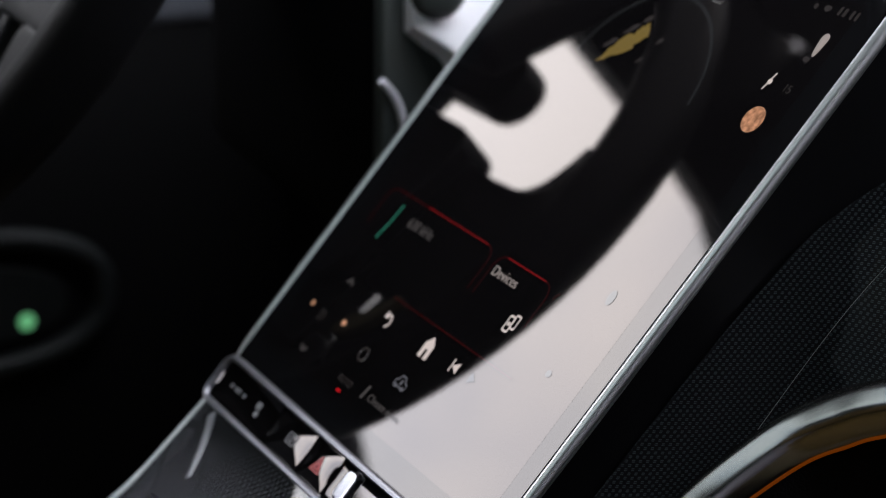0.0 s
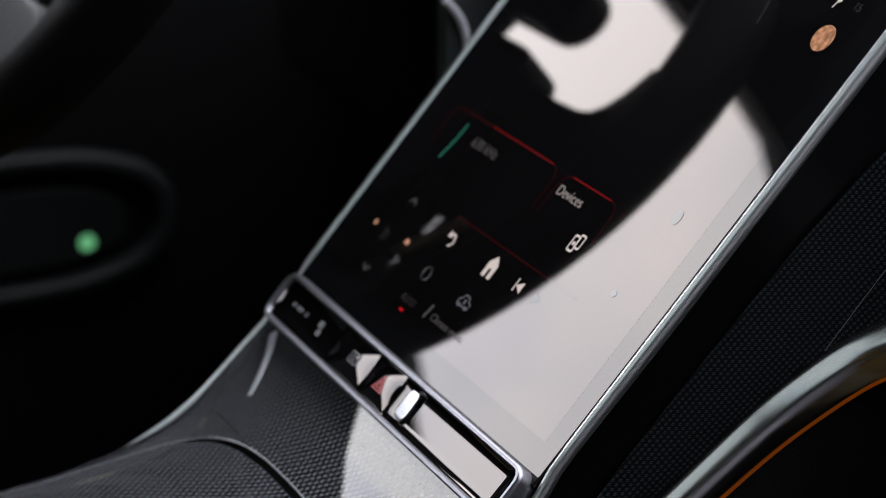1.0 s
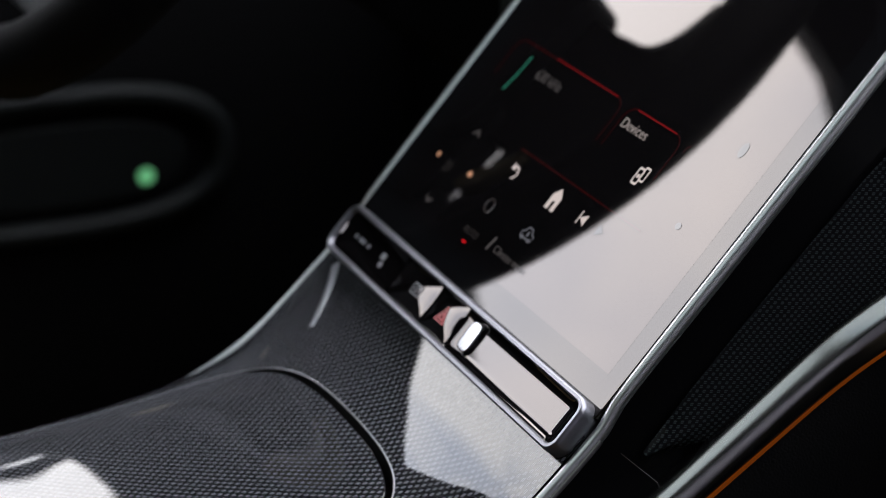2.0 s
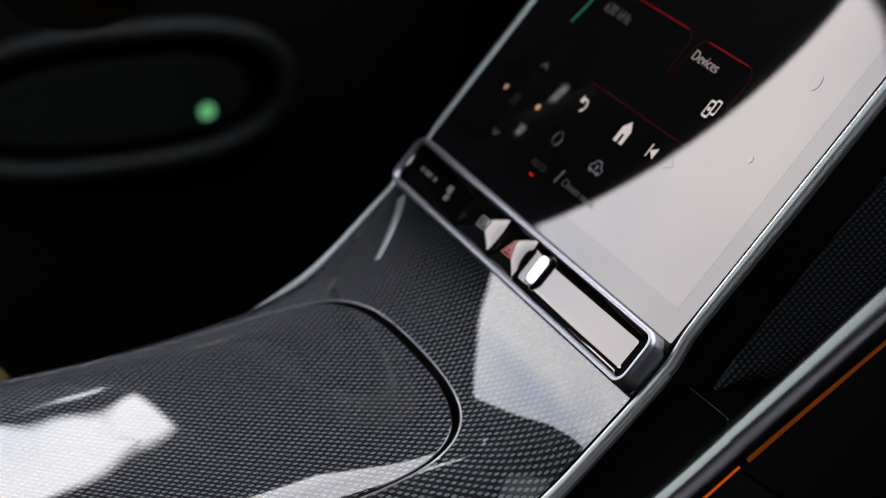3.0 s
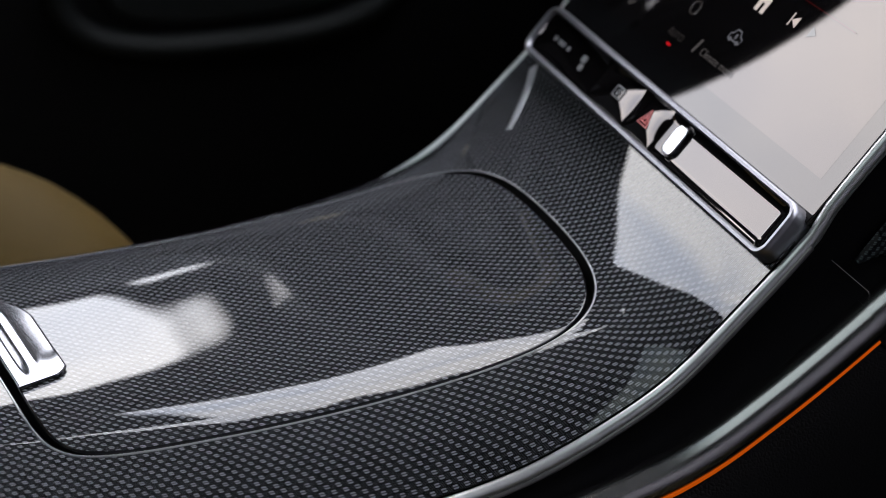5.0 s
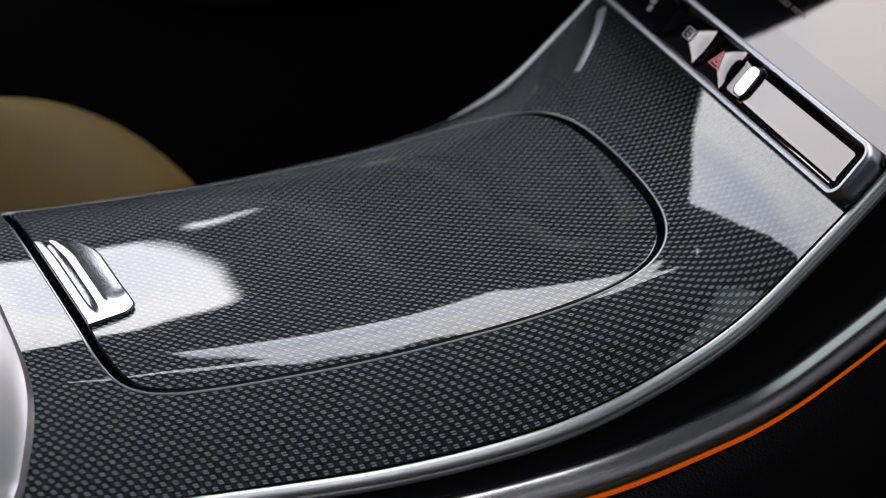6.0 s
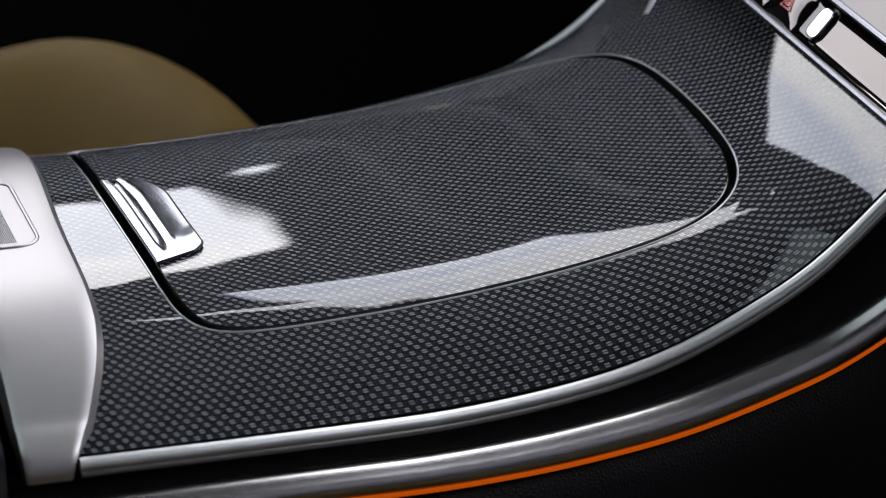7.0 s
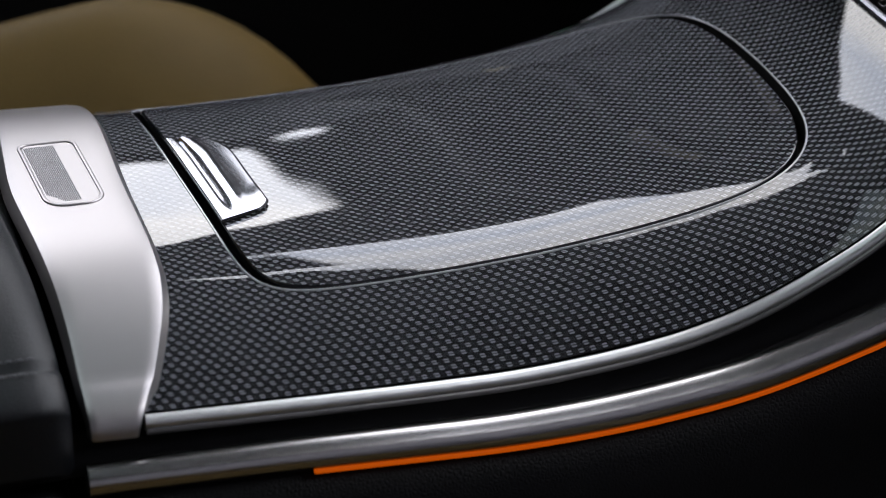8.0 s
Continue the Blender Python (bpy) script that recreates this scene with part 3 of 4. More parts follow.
def build_ramp_streak():
    """A grey ridge in place of the streak of highlight that runs down the ramp from the far end of the control bar."""
    line = smooth_line([(-0.0885, -0.0232, 0), (-0.0820, -0.0275, 0), (-0.0740, -0.0345, 0), (-0.0650, -0.0430, 0)], 20)
    rows = []
    for i, p in enumerate(line):
        f = i / 19
        w = 0.0023 * (1 - 0.40 * f)
        row = []
        for k in np.linspace(-1, 1, 9):
            x, y = p.x + 0.64 * w * k, p.y + 0.77 * w * k
            row.append(Vector((x, y, top_z(x, y) - 0.0002 + 0.0010 * (1 - k * k) * math.sin(math.pi * min(max(f, 0.08), 0.92)) ** 0.4)))
        rows.append(row)
    part("crease", lattice(rows), STREAK_GREY, console, "soft grey ridge standing in for a reflected streak on the trim")


build_ramp_streak()


def build_lid():
    k = 240
    rows, uvs = [], []
    for t in [0.004] + [j / 26 for j in range(1, 26)] + [0.985, 0.994]:
        row, uvr = [], []
        for i in range(k):
            x, y = lid_outline(2 * math.pi * i / k, t)
            row.append(Vector((x, y, top_z(x, y) + 0.0004))), uvr.append(weave_uv(x, y))
        rows.append(row), uvs.append(uvr)
    lid = part("storage_lid", lattice(rows, closed_v=True, uv=uvs, flip=True), CARBON, console, "closed sliding lid in glossy woven carbon")
    rows, uvs = [rows[-1]], []
    for t, dz in ((0.998, 0.0001), (1.0, -0.0006), (1.0, -0.0020), (0.999, -0.0060)):
        row, uvr = [], []
        for i in range(k):
            x, y = lid_outline(2 * math.pi * i / k, t)
            row.append(Vector((x, y, top_z(x, y) + dz))), uvr.append(weave_uv(x, y))
        rows.append(row), uvs.append(uvr)
    part("lid_edge", lattice(rows, closed_v=True, flip=True), PIANO, lid, "black lacquered edge of the lid")
    # handle: a chrome plate with two ridges, a channel, a dished front and a full near end, over a black filler that
    # stands in for its shade
    def bell(t, a, b, w):
        """1 between a and b, falling off over w."""
        return 1 / (1 + math.exp(-(t - a) / w)) / (1 + math.exp((t - b) / w))

    def height(u, v):
        """u across the car 0..1 (1: passenger's end), v along it 0..1 (1: front)."""
        open_end = 1 / (1 + math.exp((u - 0.84 + 0.05 * bell(v, 0.5, 2, 0.03)) / 0.030))
        f = min(max((v - 0.54) / 0.46, 0), 1)
        ridges = (0.0015 - 0.0018 * math.exp(-((v - 0.300) / 0.060) ** 2)) * bell(v, -0.3, 0.545, 0.010)
        dish = (0.0013 - 0.0007 * (1 - (1 - f) ** 2) - 0.0001 * f) * bell(v, 0.545, 2, 0.010)
        end = 0.0015 - 0.0003 * v
        return (ridges + dish) * open_end + end * (1 - open_end)

    def spread(t):
        return t - 0.8 * math.sin(2 * math.pi * t) / (2 * math.pi)

    def foot(u, v, inset=0.0):
        near = XC + 0.0335 - 0.0085 * v - 0.0035 * max(0, (v - 0.72) / 0.28) ** 2.5 - inset
        x = XC - 0.0325 + inset + (near - XC + 0.0325 - inset) * u
        d = x - XC
        y0, y1 = -0.2592 + 0.085 * d + inset, -0.2394 + 0.075 * d - 0.0065 * max(0, 1 - u / 0.28) ** 2 - inset
        return x, y0 + (y1 - y0) * v

    rows = []
    for i in range(101):
        u = spread(i / 100)
        row = []
        for j in range(73):
            v = spread(j / 72)
            x, y = foot(u, v)
            fall = min(min(u, 1 - u) * 0.063, min(v, 1 - v) * 0.019) / 0.0010
            fall = min(fall, 1.0)
            row.append(Vector((x, y, top_z(x, y) + 0.0012 + height(u, v) * math.sqrt(max(1 - (1 - fall) ** 2, 0.0)))))
        rows.append(row)
    part("handle", lattice(rows, flip=True), CHROME, lid, "chrome pull handle with two ridges")
    rows = [[Vector((*foot(u, v, 0.0008), top_z(*foot(u, v, 0.0008)) + h)) for u, v in ring] for h, ring in
            ((h, [(k / 20, 0) for k in range(20)] + [(1, k / 10) for k in range(10)] + [(1 - k / 20, 1) for k in range(20)] + [(0, 1 - k / 10) for k in range(10)]) for h in (0.0002, 0.0016))]
    part("handle_shade_fill", lattice(rows, closed_v=True), GAP_BLACK, lid, "black filler standing in for the shade under the handle")
    return lid


build_lid()


def build_strips():
    """Silver strips along both edges of the console, on past the display."""
    for s in (-1, 1):
        path = []
        for i in range(60):
            y = -0.297 + (0.297 - 0.0093) * i / 59
            path.append((XC + s * (HALF + 0.0022), y, edge_z(y) - 0.0001))
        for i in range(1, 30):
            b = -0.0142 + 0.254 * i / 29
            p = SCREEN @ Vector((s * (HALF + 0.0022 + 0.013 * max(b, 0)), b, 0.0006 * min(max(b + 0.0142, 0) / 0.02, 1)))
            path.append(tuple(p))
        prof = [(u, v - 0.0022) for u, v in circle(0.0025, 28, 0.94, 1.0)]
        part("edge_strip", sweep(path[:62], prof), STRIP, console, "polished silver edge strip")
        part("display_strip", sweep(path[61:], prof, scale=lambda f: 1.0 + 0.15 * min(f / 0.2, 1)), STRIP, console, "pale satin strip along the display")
        liner = [(p[0] - s * 0.0032, p[1], p[2] - 0.0034) for p in path[:60]]
        part("gap_liner", sweep(liner, rounded(0.0060, 0.0016, 0.0004, 2)), GAP_BLACK, console)
        low = [(p[0] + s * 0.0024, p[1], p[2] - 0.0040) for p in path[:60]]
        part("shadow_strip", sweep(low, circle(0.0010, 8)), DARK_LINE, console, "thin dark chrome line under the strip")


build_strips()

RAIL_Y = (-.33, -.257, -.1845, -.147, -.109, -.09, -.0707, -.0576, -.048, -.0284, -.0088, .011, .031)
RAIL_Z = (-.0975, -.0994, -.1023, -.1011, -.0967, -.0922, -.0862, -.0820, -.0788, -.0660, -.0530, -.0377, -.0223)


def rail_size(y):
    """The rail's thickness grows towards the front."""
    return 0.96 + 0.42 * min(max((y + 0.3165) / 0.329, 0), 1) ** 1.3


def rail_top(y):
    return soft(y, RAIL_Y, RAIL_Z, 0.014)


FRONT_RAIL = [(0.1213, 0.0133, -0.0360), (0.1235, 0.040, -0.0146), (0.126, 0.0659, 0.0065), (0.129, 0.0837, 0.0202), (0.136, 0.1011, 0.0345),
              (0.1475, 0.1130, 0.0450), (0.1613, 0.1232, 0.0533), (0.196, 0.147, 0.068), (0.27, 0.188, 0.088), (0.45, 0.23, 0.102), (0.69, 0.25, 0.105)]


def build_side():
    """The near flank of the console: black wall, silver rail, light pipe, leather below; the far flank plainer."""
    ys = np.linspace(-0.33, 0.30, 64)
    # black wall between the edge strip and the rail
    rows = []
    for y in ys:
        top = edge_z(y) - 0.004 if y < -0.0093 else y * math.tan(LEAN) - 0.006
        low = (rail_top(y) if y < 0.011 else float(np.interp(y, [p[1] for p in FRONT_RAIL[:7]], [p[2] for p in FRONT_RAIL[:7]]))) - 0.006
        low = min(low, top - 0.002)
        rows.append([Vector((0.1145 + 0.0035 * f - 0.002 * math.sin(math.pi * f), y, top + (low - top) * f)) for f in np.linspace(0, 1, 8)])
    part("side_wall", lattice(rows), SIDE_BLACK, console, "black side wall of the console")
    # far flank
    rows = []
    for y in ys:
        top = edge_z(y) - 0.004 if y < -0.0093 else y * math.tan(LEAN) - 0.006
        rows.append([Vector((XC - 0.1075 - 0.02 * f, y, top + (-0.46 - top) * f)) for f in np.linspace(0, 1, 8)])
    part("side_wall", lattice(rows, flip=True), SOFT_BLACK, console, "soft black flank of the console")
    # silver rail, in two lengths with a joint
    prof = circle(0.0052, 28, 1.12, 1.0)
    back = [(0.1225, y, rail_top(y) + 0.0010 - 0.0060 * rail_size(y)) for y in np.linspace(-0.3165, 0.0125, 60)]
    part("side_rail", sweep(back, prof, scale=lambda f: rail_size(-0.3165 + 0.329 * f)), RAIL, console, "satin silver rail along the flank")
    fr = smooth_line(FRONT_RAIL, 70)

    def swell(f):
        return 1.38 + 0.35 * min(f / 0.5, 1.0) ** 1.5

    front = [(p.x, p.y, p.z - 0.0060 * swell(i / 69)) for i, p in enumerate(fr)]
    def rail_form(f):
        """Round at the joint, towards the dashboard with a flat upper face and a flat side."""
        k = 0.0060 * swell(f)
        b = min(f / 0.25, 1.0) ** 1.2
        out = []
        for i in range(36):
            a = 2 * math.pi * i / 36
            c, q = math.cos(a), math.sin(a)
            reach = 1.0 / max(c * math.cos(radians(47)) + q * math.sin(radians(47)), c * math.cos(radians(-14)) + q * math.sin(radians(-14)), 0.80) * 0.86
            reach = min(reach, 1.0)
            r = 1.0 + (reach - 1.0) * b
            out.append((c * k * r * (0.97 - 0.05 * b) + 0.0013 * (1 - b), q * k * r * (0.867 + 0.133 * b) + 0.0010 * (1 - b)))
        for _ in range(2):
            out = [tuple((out[i - 1][j] + 2 * out[i][j] + out[(i + 1) % 36][j]) / 4 for j in (0, 1)) for i in range(36)]
        return out

    part("side_rail", sweep_up(front, rail_form), RAIL, console, "satin silver rail sweeping to the dashboard")
    # orange light pipe tucked under the rail
    pp = rounded(0.0022, 0.0015, 0.0005, 3)
    led = [(0.1225 + 0.0041 * rail_size(y), y, rail_top(y) + 0.0010 - 0.0101 * rail_size(y)) for y in np.linspace(-0.248, 0.0125, 50)]
    part("light_pipe", sweep(led, pp), LIGHT_PIPE, console, "orange glowing light pipe")
    led = [(p.x, p.y, p.z - 0.0060 * swell(i / 69)) for i, p in enumerate(fr)]
    part("light_pipe", sweep_up(led, lambda f: [(u + 0.0036 * swell(f) * (1 - 0.12 * min(f / 0.3, 1)), v - 0.0045 * swell(f)) for u, v in rounded(0.0020, 0.0015, 0.0005, 3)]), LIGHT_PIPE_DIM, console, "orange glowing light pipe")
    # leather flank below
    rows = []
    for y in np.linspace(-0.3165, 0.0125, 40):
        z0 = rail_top(y) - 0.0109 * rail_size(y)
        row = []
        for f in np.linspace(0, 1, 20):
            z = z0 + (-0.46 - z0) * f ** 1.6
            crease = 0.0025 * math.exp(-((z + 0.135 - 0.12 * max(0, y + 0.1)) / 0.0022) ** 2)
            slant = 1.25 * (z0 - z) * min(max((y + 0.15) / 0.1625, 0), 1)
            row.append(Vector((0.1220 + 0.010 * math.sin(min(f * 3.0, 1) * math.pi / 2) + 0.02 * f - crease, y + slant, z)))
        rows.append(row)
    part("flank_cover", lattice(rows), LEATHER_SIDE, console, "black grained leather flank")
    rows = []
    for i, p in enumerate(fr):
        row = []
        for f in np.linspace(0, 1, 14):
            z = p.z - 0.0113 * swell(i / 69) + (-0.46 - p.z) * f ** 1.6
            slant = 1.25 * (p.z - 0.0113 * swell(i / 69) - z) * max(1 - i / 55, 0)
            row.append(Vector((p.x + 0.0005 + 0.010 * math.sin(min(f * 3.0, 1) * math.pi / 2) + 0.02 * f, p.y + 0.0008 + slant, z)))
        rows.append(row)
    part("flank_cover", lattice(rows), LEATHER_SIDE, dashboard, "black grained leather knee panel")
    seam = [(0.1166 + 0.0016 * f, -0.0010 + 0.0140 * f, -0.0235 - 0.0130 * f) for f in np.linspace(0, 1, 8)]
    part("wall_seam", sweep(seam, circle(0.00016, 6)), DARK_LINE, console, "fine joint across the black side wall")


build_side()


def build_mesh_trim():
    """The patterned trim between the display's flank and the front rail."""
    rows, uvs = [], []
    n = 40
    fr = smooth_line(FRONT_RAIL[:10], n)
    up = smooth_line([(0.119, 0.0060, -0.0232), (0.116, 0.030, 0.0010), (0.116, 0.0765, 0.0509), (0.116, 0.1002, 0.0741), (0.117, 0.122, 0.0936),
                      (0.125, 0.150, 0.112), (0.15, 0.175, 0.125), (0.25, 0.20, 0.13), (0.40, 0.21, 0.13), (0.5, 0.22, 0.13)], n)
    for i in range(n):
        row, uvr = [], []
        for j in range(15):
            f = j / 14
            p = up[i].lerp(fr[i] - Vector((0.001, 0, 0.004)), f * min(1.0, 0.04 + 0.96 * math.sin(min(i / 5, 1) * math.pi / 2)))
            p.x += 0.003 * math.sin(math.pi * f)
            row.append(p)
            uvr.append((p.y + (p.x - 0.118) * 0.8, p.z))
        rows.append(row), uvs.append(uvr)
    seam = []
    for i in range(14, 27):
        f = 0.93 - 0.80 * ((i - 14) / 12)
        k = min(int(f * 14), 13)
        seam.append(rows[i][k].lerp(rows[i][k + 1], f * 14 - k) + Vector((0.0003, -0.0003, 0.0002)))
    part("trim_seam", sweep_up(seam, lambda f: circle(0.00010, 6)), GREY_VENT, dashboard, "fine seam in the patterned trim")
    part("patterned_trim", lattice(rows, uv=uvs), MESH_TRIM, dashboard, "dark trim with a fine woven pattern")


build_mesh_trim()


def build_bridge():
    """The silver band across the console behind the lid, with its release button."""
    def edges(d):
        d = abs(d)
        yf = float(np.mean([np.interp(abs(d + k), [0, .055, .0725, .083, .095, .104, .112, .124, .14], [-.2805, -.2795, -.2808, -.2837, -.2882, -.2928, -.2965, -.299, -.302]) for k in np.linspace(-.012, .012, 13)]))
        yr = float(np.mean([np.interp(abs(d + k), [0, .0615, .104, .124, .14], [-.3225, -.318, -.3160, -.3145, -.3135]) for k in np.linspace(-.012, .012, 13)]))
        return yf, yr

    rows = []
    for i in range(-60, 61):
        d = 0.124 * i / 60
        yf, yr = edges(d)
        row = []
        over = max(abs(d) - 0.100, 0)
        x = XC + math.copysign(min(abs(d), 0.100) + 0.0125 * math.sin(min(over / 0.024, 1) * math.pi / 2), d)
        for j in range(17):
            f = j / 16
            y = yr + (yf - yr) * f
            base = top_z(XC + math.copysign(min(abs(d), 0.100), d), y)
            z = base + 0.0036 - 0.0130 * (over / 0.024) ** 1.5
            lip = min(f, 1 - f) * 16
            roll = 0.0030 * max(0, 1 - lip) ** 2 + 0.0010 * max(0, 1 - lip / 2.2) ** 2
            turn = min(over / 0.020, 1) * math.pi / 2
            row.append(Vector((x - math.copysign(roll * math.sin(turn), d), y, z - roll * math.cos(turn))))
        rows.append(row)
    band = part("bridge_trim", lattice(rows, flip=True), SATIN, console, "wide satin silver band across the console")
    # release button, a ribbed plate in a polished rim
    m = Matrix.Translation((XC - 0.0085, -0.3015, top_z(XC, -0.3015) + 0.0036)) @ Matrix.Rotation(math.atan(-0.045), 4, "X") @ Matrix.Rotation(math.atan(0.06), 4, "Z")

    def plate(w, h, r0, r1):
        pts = []
        for cx, cy, a0, r in ((w / 2 - r1, h / 2 - r1, 0, r1), (-w / 2 + r0, h / 2 - r0, 90, r0), (-w / 2 + r0, -h / 2 + r0, 180, r0), (w / 2 - r1, -h / 2 + r1, 270, r1)):
            pts += [(cx + r * math.cos(radians(a0 + 90 * k / 6)), cy + r * math.sin(radians(a0 + 90 * k / 6))) for k in range(7)]
        return pts

    part("button_rim", frame_ring(plate(0.050, 0.0205, 0.004, 0.007), plate(0.0474, 0.0179, 0.003, 0.006), -0.001, 0.0005, 0.0003, m), SATIN, band, "polished rim of the release button")
    part("release_button", slab(plate(0.0470, 0.0175, 0.003, 0.006), -0.001, 0.0001, 0.0001, m), SATIN, band, "silver release button")
    bm = bmesh.new()
    pitch = 0.00062
    for i in range(70):
        for j in range(17):
            x, y = -0.0215 + pitch * i, -0.0080 + pitch * j
            if x > 0.016 and y < -0.0080 + (x - 0.016) * 0.9:
                continue
            k = pitch * 0.46
            vs = [bm.verts.new(m @ Vector(c)) for c in ((x - k, y - k, 0.0001), (x + k, y - k, 0.0001), (x + k, y + k, 0.0001), (x - k, y + k, 0.0001), (x, y, 0.00026))]
            for q in ((0, 1, 4), (1, 2, 4), (2, 3, 4), (3, 0, 4)):
                bm.faces.new([vs[c] for c in q])
    part("knurling", bm, RIBBED, band, "fine knurling on the release button", smooth=False)


build_bridge()


def build_control_bar():
    bar = part("control_bar", slab(rounded(0.2045, 0.0200, 0.0048, 6), -0.004, 0.0022, 0.0004, SCREEN @ Matrix.Translation((0.0005, -0.0220, 0))), PIANO, console, "black bar of controls below the display")
    m = SCREEN @ Matrix.Translation((0.0005, -0.0220, 0))
    part("bar_frame", frame_ring(rounded(0.2090, 0.0222, 0.0058, 6), rounded(0.2030, 0.0168, 0.0034, 6), -0.004, 0.0058, 0.0018, m), GREY_FRAME, bar, "grey silver frame of the control bar")

    def at(a, b, z=None):
        return SCREEN @ Matrix.Translation((a, b, cap_z(a, b) + 0.0001 if z is None else z))

    # three domed key caps, then the volume slider's trough
    caps = ((-0.1005, -0.0455), (-0.0449, -0.0128), (-0.0122, 0.0103))

    def cap_z(a, b):
        for a0, a1 in caps:
            if a0 <= a <= a1:
                h = (2 * a - a0 - a1) / (a1 - a0)
                g = min(abs(b + 0.0220) / 0.0084, 1)
                if a1 - a0 > 0.04:
                    return 0.0042 - 0.0010 * (1 - g ** 2.5) * (1 - max(-h, 0) ** 6)
                return 0.0034 + 0.0011 * (1 - g ** 2.5) * (1 - abs(h) ** (2.4 if a1 - a0 < 0.04 else 6))
        return 0.0036

    for a0, a1 in caps:
        rows = [[SCREEN @ Vector((a0 + (a1 - a0) * i / 40, -0.0220 + 0.0084 * g, cap_z(a0 + (a1 - a0) * i / 40, -0.0220 + 0.0084 * g))) for g in np.linspace(-1, 1, 25)] for i in range(41)]
        part("key_cap", lattice(rows), PANEL_GLASS, bar, "domed black glass key")
    rows = []
    a0, a1 = 0.0109, 0.1000
    for i in range(61):
        a = a0 + (a1 - a0) * i / 60
        end = min(1, min(i * 0.5, 60 - i) / 3.0) ** 0.5
        rows.append([SCREEN @ Vector((a, -0.0220 + 0.0084 * g, 0.0044 - 0.0014 * (0.2 + 0.8 * end) * (1 - min(max((abs(g) - 0.66) / 0.34, 0), 1) ** 1.5) - 0.00008 * g)) for g in np.linspace(-1, 1, 25)])
    part("volume_slider", lattice(rows), PANEL_GLASS, bar, "dished black volume slider")
    part("slider_pill", slab(rounded(0.0080, 0.0122, 0.0030, 6), 0, 0.0016, 0.0004, at(0.0218, -0.0215, 0.0031)), CHROME, bar, "chrome pill of the volume slider")
    # printed signs
    for a, w in ((-0.089, 0.0022), (-0.083, 0.0055), (-0.0765, 0.0020)):
        part("print", slab(rounded(w, 0.0018, 0.0003, 2), 0, 0.0002, 0, at(a, -0.0215)), PRINT_GREY, bar)
    sign = slab(rounded(0.0040, 0.0030, 0.0008, 3), 0, 0.0002, 0, at(-0.0625, -0.0205))
    part("print", sign, PRINT_GREY, bar, "grey sign of a seat")
    part("print", slab(rounded(0.0030, 0.0026, 0.0009, 3), 0, 0.0002, 0, at(-0.0612, -0.0238)), PRINT_GREY, bar)
    # camera sign
    cm = at(-0.0265, -0.0215)
    part("print", frame_ring(rounded(0.0070, 0.0048, 0.0008, 3), rounded(0.0058, 0.0036, 0.0006, 3), 0, 0.0002, 0.00005, cm), PRINT_GREY, bar, "grey sign of a camera")
    part("print", frame_ring(circle(0.0014, 16), circle(0.0009, 16), 0, 0.0003, 0.00005, cm), PRINT_GREY, bar)
    # hazard triangle
    tri = [(0.0046 * math.cos(radians(90 + 120 * i)), 0.0046 * math.sin(radians(90 + 120 * i))) for i in range(3)]
    part("hazard_sign", frame_ring(tri, [(x * 0.80, y * 0.80) for x, y in tri], 0, 0.0002, 0.00005, at(-0.0008, -0.0228)), PRINT_RED, bar, "red hazard triangle")
    part("hazard_sign", frame_ring([(x * 0.52, y * 0.52) for x, y in tri], [(x * 0.3, y * 0.3) for x, y in tri], 0, 0.0002, 0.00005, at(-0.0008, -0.0228)), PRINT_RED, bar)


build_control_bar()


# ---------------------------------------------------------------- display
screen = thing("touch_screen", "tall black glass touch screen with a dark menu lit on it", "touch screen", (0, 0, 0))


def words(text, size, place, material, label=""):
    cu = bpy.data.curves.new("text", "FONT")
    cu.body, cu.size, cu.extrude, cu.offset = text, size, 0.00005, -0.00007
    cu.fill_mode = "BOTH"
    ob = new("text", cu)
    bpy.context.view_layer.update()
    me = bpy.data.meshes.new_from_object(ob.evaluated_get(bpy.context.evaluated_depsgraph_get()))
    bpy.data.objects.remove(ob)
    me.transform(SCREEN @ Matrix.Translation((*place, 0.00016)))
    me.materials.clear()
    me.materials.append(material)
    o = new("text", me)
    o.parent = screen
    o["label"] = label or "lit words " + text
    return o


def line_strip(pts, w, material, label="", name="tile_line"):
    """A thin lit line on the display through 2D points."""
    rows = []
    for i, p in enumerate(pts):
        a, b = Vector(pts[max(i - 1, 0)]), Vector(pts[min(i + 1, len(pts) - 1)])
        t = (b - a).normalized()
        n = Vector((-t.y, t.x)) * w / 2
        rows.append([SCREEN @ Vector((p[0] + n.x, p[1] + n.y, 0.00015)), SCREEN @ Vector((p[0] - n.x, p[1] - n.y, 0.00015))])
    return part(name, lattice(rows), material, screen, label)


def flat(outline, place, material, label="", name="icon"):
    return part(name, slab(outline, 0, 0.00006, 0, SCREEN @ Matrix.Translation((*place, 0.0001))), material, screen, label)


